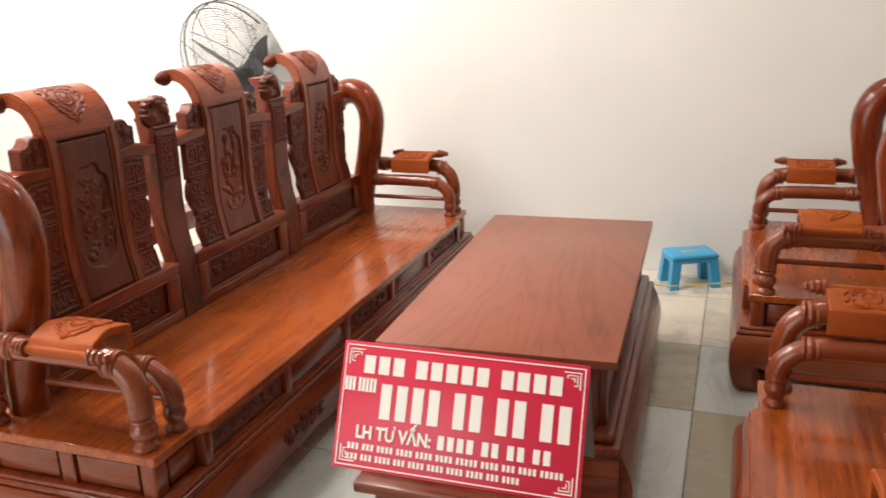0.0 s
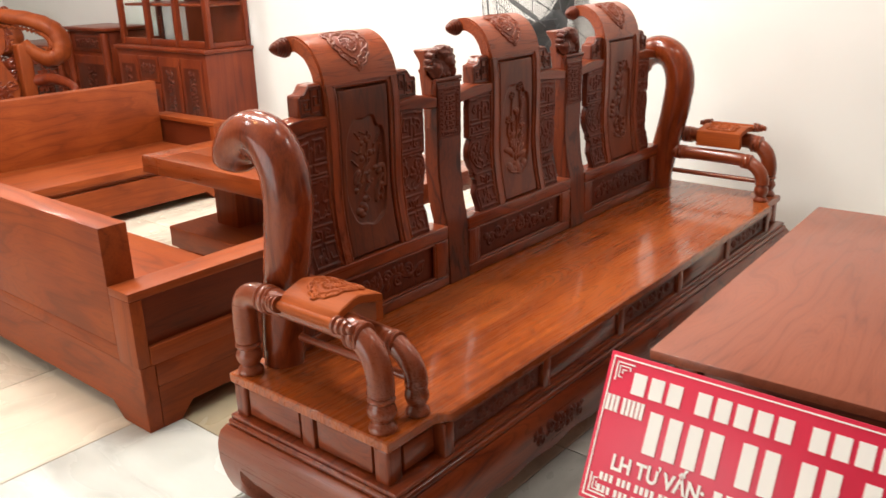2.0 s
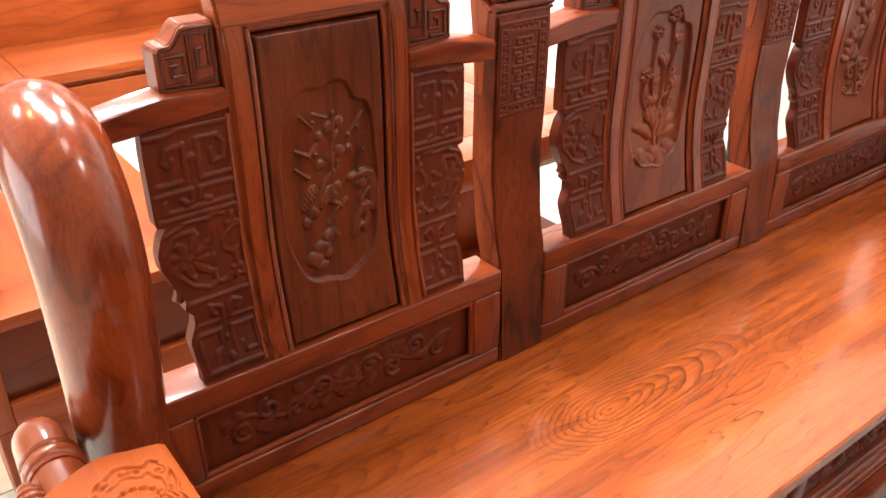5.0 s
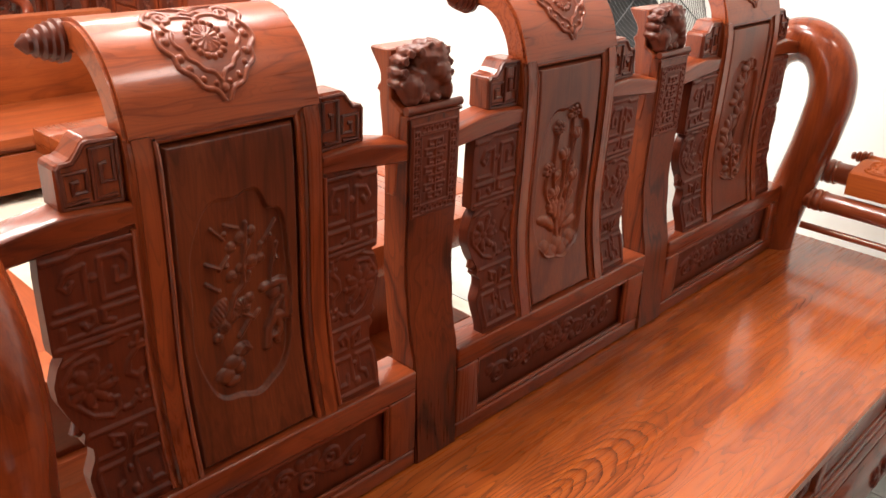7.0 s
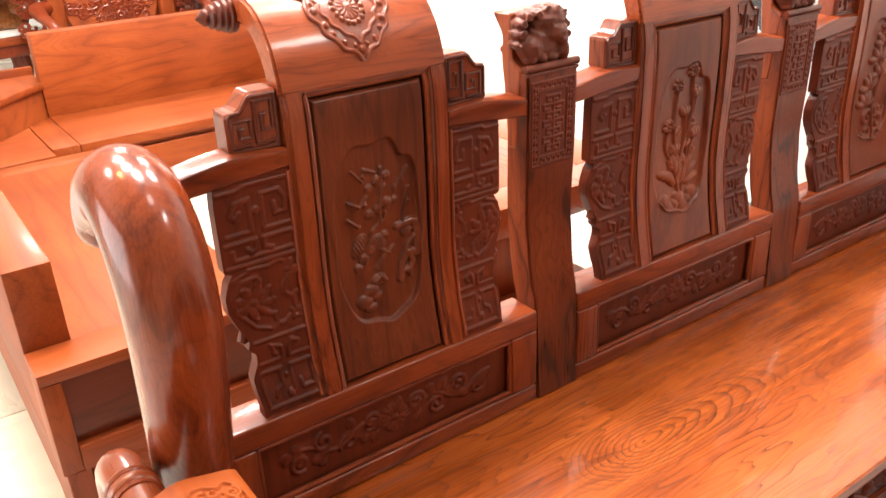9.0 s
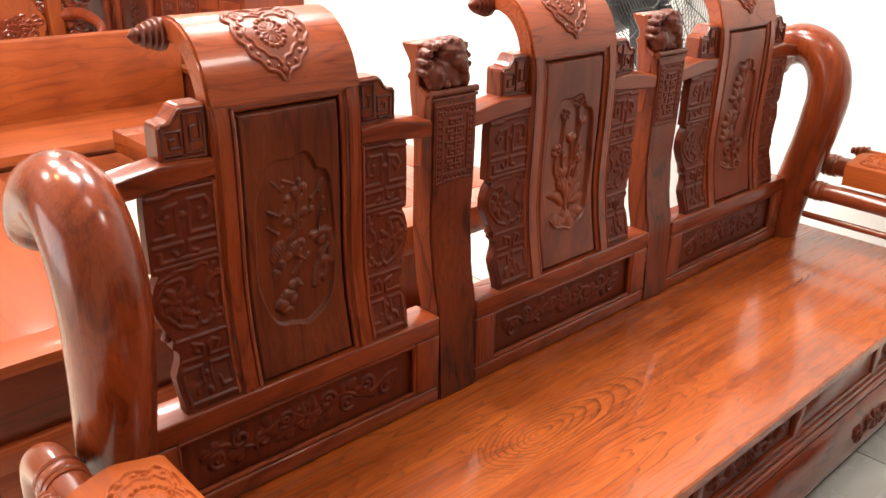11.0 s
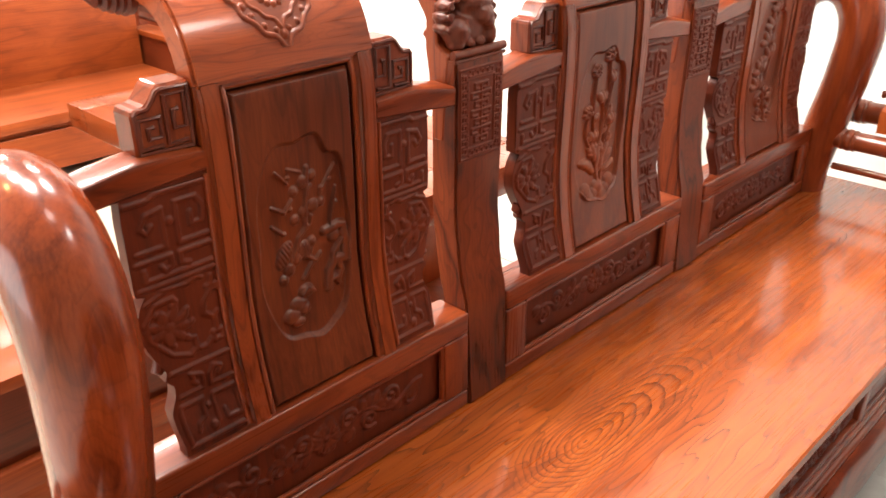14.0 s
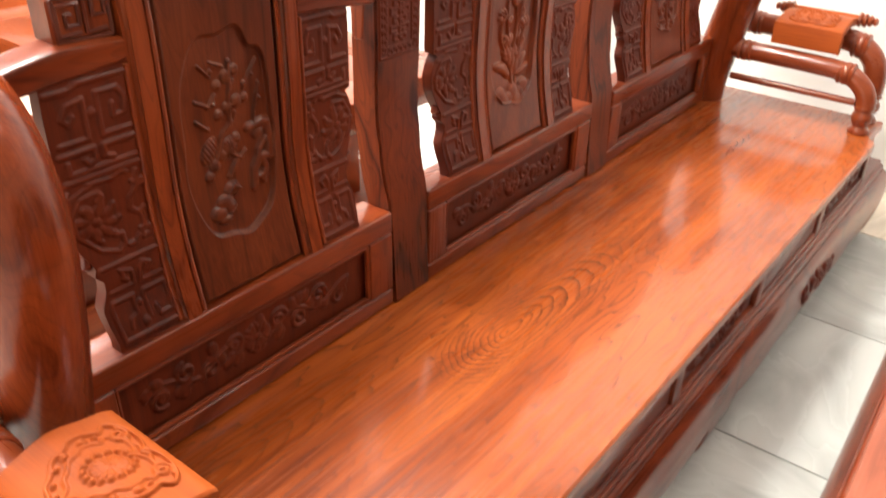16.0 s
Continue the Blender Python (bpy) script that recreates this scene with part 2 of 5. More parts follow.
# Taupe for the unseen south and east walls, added to dim their reflections.
dimming_paint = plain("taupe_dimming_paint", (0.52, 0.45, 0.38), 0.75, var=0.05, scale=1.6)
ceiling_paint = plain("ceiling_paint", (0.8, 0.79, 0.77), 0.8, var=0.02)
black = plain("black_metal", (0.025, 0.027, 0.03), 0.4)
wire_grey = plain("grey_wire", (0.05, 0.053, 0.056), 0.4)
blade_grey = plain("grey_blade", (0.03, 0.032, 0.034), 0.45)
blue_plastic = plain("blue_plastic", (0.045, 0.36, 0.66), 0.35, var=0.05)
sign_red = plain("sign_red_print", (0.62, 0.012, 0.055), 0.35, var=0.05, scale=3)
sign_white = plain("sign_white_print", (0.85, 0.83, 0.80), 0.4, var=0.02)
grey_board = plain("grey_board", (0.22, 0.24, 0.23), 0.6)
grout = plain("grey_grout", (0.20, 0.19, 0.17), 0.9, var=0.2, scale=20)
yellow_wire = plain("yellow_wire_plastic", (0.65, 0.45, 0.08), 0.5)
gold_root = wood("pale_root_wood", "y", (0.07, 0.018, 0.006), (0.24, 0.085, 0.022), (0.40, 0.18, 0.055), 0.3, 0.4, 1.4, lines=1.5)


def stone_material(name, tone):
    """Polished stone-look tile with veins, clouds and scuffs; every tile shows another cut."""
    m, n, l, b = material(name)
    info = n.new("ShaderNodeObjectInfo")
    mp = mapped(n, l, (3.2, 1.4, 1), (0, 0, 0.5))
    off = n.new("ShaderNodeVectorMath")
    off.operation = "MULTIPLY_ADD"
    l.new(info.outputs["Location"], off.inputs[0])
    off.inputs[1].default_value = (3.7, 5.1, 0)
    l.new(mp.outputs[0], off.inputs[2])
    nz = n.new("ShaderNodeTexNoise")
    nz.inputs["Scale"].default_value, nz.inputs["Detail"].default_value, nz.inputs["Distortion"].default_value = 1.6, 7, 1.2
    l.new(off.outputs[0], nz.inputs["Vector"])
    r = ramp(n, [(0.3, tuple(c * 0.72 for c in tone)), (0.5, tone), (0.75, tuple(min(0.85, c * 1.1) for c in tone))])
    l.new(nz.outputs[0], r.inputs[0])
    hsv = n.new("ShaderNodeHueSaturation")
    vary = n.new("ShaderNodeMapRange")
    vary.inputs["To Min"].default_value, vary.inputs["To Max"].default_value = 0.86, 1.08
    l.new(info.outputs["Random"], vary.inputs[0])
    l.new(vary.outputs[0], hsv.inputs["Value"])
    l.new(r.outputs[0], hsv.inputs["Color"])
    l.new(hsv.outputs[0], b.inputs["Base Color"])
    rr = ramp(n, [(0.3, (0.34,) * 3), (0.7, (0.2,) * 3)])
    l.new(nz.outputs[0], rr.inputs[0])
    l.new(rr.outputs[0], b.inputs["Roughness"])
    return m


cream_stone = stone_material("cream_stone_tile", (0.68, 0.61, 0.50))
grey_stone = stone_material("grey_stone_tile", (0.52, 0.54, 0.51))
olive_stone = stone_material("olive_stone_tile", (0.36, 0.31, 0.21))


def glass_material():
    m, n, l, b = material("cabinet_glass")
    b.inputs["Base Color"].default_value = (0.9, 0.95, 0.93, 1)
    b.inputs["Transmission Weight"].default_value, b.inputs["Roughness"].default_value, b.inputs["IOR"].default_value = 1.0, 0.03, 1.1
    return m


glass = glass_material()


# ---- building helpers ----
def thing(name, at, label, category, group="", turn=0.0, kind=""):
    ob = new(name)
    ob.empty_display_size = 0.1
    ob.matrix_world = pose(*at, 0, 0, turn)
    return tagged(ob, label, category, group, kind)


def part(name, bm, mat, parent=None, label="", smooth=True):
    me = bpy.data.meshes.new(name)
    bm.normal_update()
    bm.to_mesh(me)
    bm.free()
    me.materials.append(mat)
    if smooth:
        me.shade_smooth()
        me.set_sharp_from_angle(angle=radians(38))
    ob = new(name, me)
    if parent:
        ob.parent = parent
    return tagged(ob, label)


def box(bm, x0, x1, y0, y1, z0, z1, bevel=0.004, seg=2):
    made = bmesh.ops.create_cube(bm, size=1.0)["verts"]
    for v in made:
        v.co = Vector((x0 + (v.co.x + 0.5) * (x1 - x0), y0 + (v.co.y + 0.5) * (y1 - y0), z0 + (v.co.z + 0.5) * (z1 - z0)))
    if bevel:
        edges = list({e for v in made for e in v.link_edges})
        bmesh.ops.bevel(bm, geom=edges, offset=bevel, segments=seg, affect="EDGES", profile=0.5)
    return bm


def boxed(*a, **k):
    return box(bmesh.new(), *a, **k)


def grid_faces(bm, rings, closed=True, caps=True):
    """Skin rows of points into a surface; closed: each row is a loop."""
    rows = [[bm.verts.new(p) for p in ring] for ring in rings]
    n = len(rows[0])
    for a, b in zip(rows, rows[1:]):
        for i in range(n if closed else n - 1):
            bm.faces.new((a[i], a[(i + 1) % n], b[(i + 1) % n], b[i]))
    if caps and closed:
        bm.faces.new(rows[0][::-1])
        bm.faces.new(rows[-1])
    return bm


def spline(points, steps):
    """Catmull-Rom through the points."""
    p = [Vector(q) for q in points]
    p = [2 * p[0] - p[1]] + p + [2 * p[-1] - p[-2]]
    out = []
    for i in range(1, len(p) - 2):
        for k in range(steps):
            t = k / steps
            a, b, c, d = p[i - 1 : i + 3]
            out.append(0.5 * (2 * b + (c - a) * t + (2 * a - 5 * b + 4 * c - d) * t * t + (3 * b - a - 3 * c + d) * t ** 3))
    out.append(p[-2])
    return out


def tube(bm, path, radii, seg=12, flat=1.0, up=None):
    """A round bar along a path, with a radius at every point; flat squeezes it along up."""
    path = [Vector(p) for p in path]
    if not hasattr(radii, "__len__"):
        radii = [radii] * len(path)
    rings, side = [], None
    for i, p in enumerate(path):
        d = (path[min(i + 1, len(path) - 1)] - path[max(i - 1, 0)]).normalized()
        if up is not None:
            u = Vector(up)
            s = d.cross(u).normalized() if d.cross(u).length > 1e-6 else Vector((1, 0, 0))
            u = s.cross(d).normalized()
        else:
            if side is None:
                side = d.orthogonal().normalized()
            s = (side - d * side.dot(d)).normalized()
            side = s
            u = s.cross(d)
        r = radii[i]
        rings.append([p + s * (r * math.cos(2 * math.pi * k / seg)) + u * (r * flat * math.sin(2 * math.pi * k / seg)) for k in range(seg)])
    return grid_faces(bm, rings)


def lathe(bm, profile, at=(0, 0, 0), axis="z", seg=20):
    """Turned work: profile of (radius, height)."""
    rings = []
    for r, h in profile:
        ring = []
        for k in range(seg):
            a, b = r * math.cos(2 * math.pi * k / seg), r * math.sin(2 * math.pi * k / seg)
            q = {"z": (a, b, h), "y": (b, h, a), "x": (h, a, b)}[axis]
            ring.append(Vector(at) + Vector(q))
        rings.append(ring)
    return grid_faces(bm, rings)


def slab(bm, outline, place, depth, bevel=0.0):
    """A board of the outline (u, v); place(u, v, w) gives the point, w from 0 to depth."""
    rings = [[place(u, v, w) for u, v in outline] for w in (0.0, depth)]
    grid_faces(bm, rings)
    if bevel:
        bm.normal_update()
        edges = [e for e in bm.edges if len(e.link_faces) == 2 and e.calc_face_angle(0) > 0.6]
        bmesh.ops.bevel(bm, geom=edges, offset=bevel, segments=1, affect="EDGES")
    bmesh.ops.recalc_face_normals(bm, faces=bm.faces)
    return bm


def arc(cx, cy, r, a0, a1, n=8):
    return [(cx + r * math.cos(radians(a0 + (a1 - a0) * i / n)), cy + r * math.sin(radians(a0 + (a1 - a0) * i / n))) for i in range(n + 1)]


# ---- carving: height fields built from strokes, beads and petals ----
def relief_part(name, parent, mat, nu, nv, place, height, label=""):
    """A carved surface: height(U, V) in metres over the unit square, set in space by place(U, V, H)."""
    u, v = np.meshgrid(np.linspace(0, 1, nu), np.linspace(0, 1, nv))
    X, Y, Z = place(u, v, height(u, v))
    verts = np.stack([np.broadcast_to(q, u.shape).ravel() for q in (X, Y, Z)], 1)
    a = (np.arange(nv - 1)[:, None] * nu + np.arange(nu - 1)[None, :]).ravel()
    faces = np.stack([a, a + 1, a + nu + 1, a + nu], 1)
    me = bpy.data.meshes.new(name)
    me.from_pydata(verts.tolist(), [], faces.tolist())
    me.materials.append(mat)
    me.shade_smooth()
    ob = new(name, me)
    ob.parent = parent
    return tagged(ob, label)


def c_line(A, B, pts, r, h, flat=False):
    d = np.full(A.shape, 9.0)
    for (ax, ay), (bx, by) in zip(pts, pts[1:]):
        dx, dy = bx - ax, by - ay
        t = np.clip(((A - ax) * dx + (B - ay) * dy) / (dx * dx + dy * dy + 1e-12), 0, 1)
        d = np.minimum(d, np.hypot(A - ax - t * dx, B - ay - t * dy))
    t = np.clip(1 - d / r, 0, 1)
    return h * (np.clip(t * 2.2, 0, 1) ** 0.8 if flat else np.sqrt(1 - (1 - t) ** 2))


def c_ball(A, B, x, y, r, h, k=1.0, turn=0.0):
    c, s = math.cos(turn), math.sin(turn)
    a, b = (A - x) * c + (B - y) * s, (-(A - x) * s + (B - y) * c) / k
    return h * np.sqrt(np.clip(1 - (a * a + b * b) / (r * r), 0, 1))


def c_flower(A, B, x, y, r, h, n=5, turn=0.0):
    out = c_ball(A, B, x, y, r * 0.28, h * 1.15)
    for k in range(n):
        a = turn + 2 * math.pi * k / n
        q = c_ball(A, B, x + r * 0.58 * math.cos(a), y + r * 0.58 * math.sin(a), r * 0.42, h)
        q -= np.where(q > 0, c_line(A, B, [(x, y), (x + r * math.cos(a), y + r * math.sin(a))], r * 0.09, h * 0.35), 0)
        out = np.maximum(out, q)
    return out


def c_spiral(x, y, r, turn, way=1, turns=1.5, n=16):
    return [(x + r * (1 - 0.8 * i / n) * math.cos(turn + way * 2 * math.pi * turns * i / n), y + r * (1 - 0.8 * i / n) * math.sin(turn + way * 2 * math.pi * turns * i / n)) for i in range(n + 1)]


def c_leaf(A, B, x, y, ln, w, turn, h):
    return c_ball(A, B, x + ln / 2 * math.cos(turn), y + ln / 2 * math.sin(turn), ln / 2, h, w / ln * 2, turn)


def cartouche(A, B, hw, hh, depth):
    """A sunk field with a lobed rim and a stepped shoulder, deepest at the high-y side and running out at the other."""
    th = np.arctan2(B / hh, A / hw)
    rad = (np.abs(A / hw) ** 3.2 + np.abs(B / hh) ** 2.8) ** (1 / 3.0)
    rim = 1.0 + 0.012 * np.cos(5 * th + 0.9) + 0.014 * np.cos(9 * th + 0.6) - 0.10 * np.exp(-((th - 0.95) / 0.16) ** 2)
    t = np.clip((rim - rad) / 0.035, 0, 1)
    return -depth * t * np.clip(0.80 + 0.5 * A / hw - 0.25 * np.clip(B / hh, 0, 1), 0.22, 1)


def shell(A, B, x, y, r, h, turn=0.0):
    """A round ribbed blossom seen from the side."""
    a = np.arctan2(B - y, A - x) - turn
    return c_ball(A, B, x, y, r, h) * (0.86 + 0.14 * np.cos(13 * a))


def scene_plum(A, B, rnd):
    H = np.zeros(A.shape)

    def at(x, y):
        return (x - 300) * 0.000396, (557 - y) * 0.0003125

    def stroke(pts, r, h):
        return c_line(A, B, [at(*p) for p in pts], r, h)

    for pts, r in (([(330, 190), (322, 330), (308, 400), (312, 500), (272, 540), (240, 650)], 0.0042), ([(330, 700), (280, 770)], 0.004), ([(185, 170), (235, 240)], 0.0024), ([(240, 170), (300, 205)], 0.002), ([(155, 335), (215, 380)], 0.0024), ([(150, 430), (205, 495)], 0.0024), ([(465, 220), (400, 320), (390, 350)], 0.0026), ([(468, 340), (435, 480), (430, 530)], 0.0028), ([(345, 290), (322, 330)], 0.003), ([(340, 450), (330, 490), (305, 500)], 0.003), ([(250, 330), (210, 385)], 0.003), ([(300, 650), (350, 700), (375, 670)], 0.004)):
        H = np.maximum(H, stroke(pts, r, 0.0042))
    for x, y, r in ((265, 290, 24), (312, 260, 30), (355, 240, 24), (262, 440, 26), (305, 412, 26), (352, 398, 30), (393, 395, 22), (397, 322, 14), (240, 375, 14), (300, 620, 46), (335, 588, 26), (255, 650, 32), (218, 690, 32), (188, 735, 26), (440, 290, 9), (465, 420, 11), (330, 195, 12), (240, 215, 11), (205, 490, 10)):
        H = np.maximum(H, shell(A, B, *at(x, y), r * 0.00036, 0.0052, rnd.random() * 6))
    H = np.maximum(H, c_ball(A, B, *at(200, 605), 0.024, 0.0048, 0.62, 1.0) * (0.85 + 0.15 * np.sin(A * 900 + B * 500)))
    for x, y, r, k in ((285, 840, 44, 0.75), (240, 890, 48, 0.7), (200, 940, 48, 0.8), (262, 925, 36, 0.9), (225, 980, 40, 0.6), (445, 600, 34, 1.0), (405, 555, 20, 0.8)):
        H = np.maximum(H, c_ball(A, B, *at(x, y), r * 0.00036, 0.0056, k))
    for k in range(3):
        H = np.maximum(H, stroke([(258 + 10 * k, 850 - 12 * k), (290, 815 + 10 * k), (322 - 8 * k, 850)], 0.0028, 0.0068))
    for pts, r in (([(400, 560), (470, 548), (492, 556), (500, 650), (497, 745)], 0.008), ([(497, 745), (440, 735), (412, 785), (400, 875)], 0.009), ([(455, 740), (470, 800), (445, 850)], 0.007), ([(480, 640), (440, 690), (430, 740)], 0.005), ([(405, 840), (440, 830), (450, 870)], 0.005)):
        H = np.maximum(H, stroke(pts, r, 0.0058))
    return H


def scene_lotus(A, B, rnd):
    """Blossoms and buds on wandering stems over a rock."""
    H = np.zeros(A.shape)
    for x, top, lean in ((-0.018, 0.098, 0.006), (0.016, 0.118, -0.008), (0.03, 0.075, 0.004), (-0.034, 0.03, 0.008), (0.004, 0.045, -0.006), (0.034, 0.0, 0.004), (-0.012, -0.02, 0.0)):
        stem = [(p.x, p.y) for p in spline([(0.002, -0.12, 0), (x * 0.4 + lean, -0.06, 0), (x * 0.8 - lean, (top - 0.05) * 0.6, 0), (x, top, 0)], 4)]
        H = np.maximum(H, c_line(A, B, stem, 0.0022, 0.0042))
        if rnd.random() < 0.6:
            H = np.maximum(H, c_flower(A, B, x, top, 0.014, 0.006, 5, rnd.random() * 6))
        else:
            for k in (-1, 0, 1):
                H = np.maximum(H, c_leaf(A, B, x, top - 0.006, 0.022, 0.007, math.pi / 2 - 0.5 * k, 0.0058))
        for k in (-1, 1):
            px, py = stem[len(stem) // 2 + k]
            H = np.maximum(H, c_leaf(A, B, px, py, 0.022, 0.006, math.pi / 2 - k * (0.8 + 0.5 * rnd.random()), 0.0048))
            H = np.maximum(H, c_ball(A, B, px + k * 0.012, py + 0.012, 0.0045, 0.0045))
    for k in range(9):
        a = 0.25 + k * 0.33
        H = np.maximum(H, c_leaf(A, B, 0.012 * math.cos(a), -0.085 + 0.010 * (k % 3), 0.042, 0.009, a, 0.0056))
    for k in range(9):
        H = np.maximum(H, c_ball(A, B, -0.046 + 0.0115 * k, -0.118 + 0.010 * math.sin(k * 2.1), 0.012 + 0.003 * (k % 3), 0.0062))
    return np.maximum(H, c_ball(A, B, 0.0, -0.142, 0.045, 0.006, 0.4))


def scene_orchid(A, B, rnd):
    H = np.zeros(A.shape)
    stem = [(0.01, -0.12), (0.0, -0.06), (0.016, 0.0), (0.006, 0.06), (0.02, 0.12)]
    H = np.maximum(H, c_line(A, B, stem, 0.0042, 0.0055))
    for x, y in ((0.02, 0.11), (0.004, 0.075), (-0.006, 0.04), (0.012, 0.005), (-0.02, -0.02), (-0.025, -0.055)):
        for k in range(5):
            H = np.maximum(H, c_leaf(A, B, x, y, 0.036, 0.009, 1.57 + (k - 2) * 0.62 + 0.3 * rnd.random(), 0.006))
    for k in range(6):
        H = np.maximum(H, c_line(A, B, c_spiral(0.02 * (-1) ** k + 0.005, -0.07 - 0.014 * k, 0.018, k * 1.1, 1 if k % 2 else -1, 0.9), 0.005, 0.006))
    return np.maximum(H, c_ball(A, B, -0.03, -0.13, 0.025, 0.006, 0.7))


EAR_STROKES = (
    ((0.10, 0.80), (0.42, 0.80), (0.42, 0.935), (0.24, 0.925), (0.17, 0.885), (0.24, 0.862), (0.29, 0.885)),
    ((0.92, 0.80), (0.58, 0.80), (0.58, 0.945), (0.82, 0.945), (0.89, 0.91), (0.87, 0.855), (0.74, 0.85), (0.74, 0.895)),
    ((0.06, 0.765), (0.46, 0.765), (0.46, 0.725), (0.38, 0.712), (0.34, 0.732)),
    ((0.94, 0.765), (0.56, 0.765), (0.56, 0.725), (0.66, 0.715)),
    ((0.06, 0.668), (0.94, 0.668)),
    ((0.14, 0.735), (0.14, 0.695), (0.92, 0.695)),
    ((0.03, 0.975), (0.30, 0.975), (0.38, 0.99), (0.97, 0.99)),
    ((0.05, 0.615), (0.28, 0.645), (0.55, 0.638), (0.68, 0.655), (0.74, 0.645)),
    ((0.36, 0.605), (0.16, 0.60), (0.08, 0.54), (0.09, 0.47), (0.22, 0.39), (0.42, 0.365), (0.54, 0.385), (0.56, 0.425), (0.47, 0.43)),
    ((0.36, 0.605), (0.42, 0.585), (0.38, 0.56)),
    ((0.86, 0.635), (0.86, 0.585), (0.94, 0.585)), ((0.80, 0.60), (0.94, 0.60)),
    ((0.86, 0.585), (0.76, 0.545), (0.74, 0.50), (0.84, 0.475), (0.90, 0.49)),
    ((0.86, 0.475), (0.86, 0.415)), ((0.80, 0.415), (0.92, 0.415), (0.92, 0.385), (0.80, 0.385), (0.80, 0.415)),
    ((0.58, 0.375), (0.68, 0.375), (0.76, 0.395), (0.80, 0.38)),
    ((0.06, 0.325), (0.94, 0.325)),
    ((0.06, 0.225), (0.44, 0.225), (0.44, 0.28), (0.32, 0.295), (0.27, 0.265), (0.34, 0.25)),
    ((0.94, 0.225), (0.56, 0.225), (0.56, 0.27), (0.66, 0.295), (0.76, 0.28), (0.70, 0.255)),
    ((0.10, 0.045), (0.10, 0.185), (0.42, 0.185), (0.42, 0.115), (0.30, 0.10), (0.27, 0.075)),
    ((0.58, 0.185), (0.92, 0.185), (0.92, 0.075), (0.72, 0.075), (0.70, 0.11)), ((0.58, 0.185), (0.58, 0.085)),
    ((0.08, 0.03), (0.94, 0.03)),
)


def carve_ear(Q, V, w, h):
    """Ear panel, Q from its outer to its inner edge: key hooks above and below, a lobed flower field between."""
    A, B = Q * w, V * h
    H = np.zeros(A.shape)
    for pts in EAR_STROKES:
        H = np.maximum(H, c_line(A, B, [(q * w, v * h) for q, v in pts], 0.0042, 0.0038))
    for q, v, r in ((0.50, 0.885, 0.0065), (0.50, 0.07, 0.008), (0.5, 0.15, 0.005), (0.33, 0.50, 0.008)):
        H = np.maximum(H, c_ball(A, B, q * w, v * h, r, 0.0048))
    for k in range(8):
        a = 0.45 + k * 0.79
        H = np.maximum(H, c_leaf(A, B, 0.33 * w + 0.006 * math.cos(a), 0.50 * h + 0.006 * math.sin(a), 0.026, 0.008, a, 0.0046))
        H = np.maximum(H, c_ball(A, B, 0.33 * w + 0.031 * math.cos(a + 0.15), 0.50 * h + 0.031 * math.sin(a + 0.15), 0.005, 0.004))
    return H


def carve_vine(A, B, hw, hh, seed):
    """A running scroll with curling leaves and a flower in the middle."""
    rnd = random.Random(seed)
    H = c_line(A, B, [(hw * (i / 40 * 2 - 1) * 0.94, hh * 0.34 * math.sin(i * 0.52)) for i in range(41)], 0.0042, 0.005)
    n = max(3, int(hw * 2 / 0.05))
    for k in range(n):
        x = hw * ((k + 0.5) / n * 2 - 1) * 0.92
        v = 1 if k % 2 else -1
        H = np.maximum(H, c_line(A, B, c_spiral(x, v * hh * 0.28, min(0.02, hh * 0.5), rnd.random() * 6, v, 1.3), 0.0048, 0.0058))
        for q in range(3):
            H = np.maximum(H, c_leaf(A, B, x + rnd.uniform(-0.015, 0.015), -v * hh * 0.25, min(0.03, hh * 0.7), 0.011, rnd.random() * 6.28, 0.0052))
    return np.maximum(H, c_flower(A, B, 0, 0, min(0.032, hh * 0.8), 0.0075, 8, 0.2))


COLLAR = [(0, 0.70), (0.14, 0.80), (0.34, 0.86), (0.62, 0.84), (0.86, 0.70), (0.97, 0.52), (0.85, 0.38), (0.93, 0.20), (0.92, 0.0), (0.78, -0.14), (0.74, -0.34), (0.54, -0.48), (0.40, -0.66), (0.16, -0.74), (0.0, -1.0)]


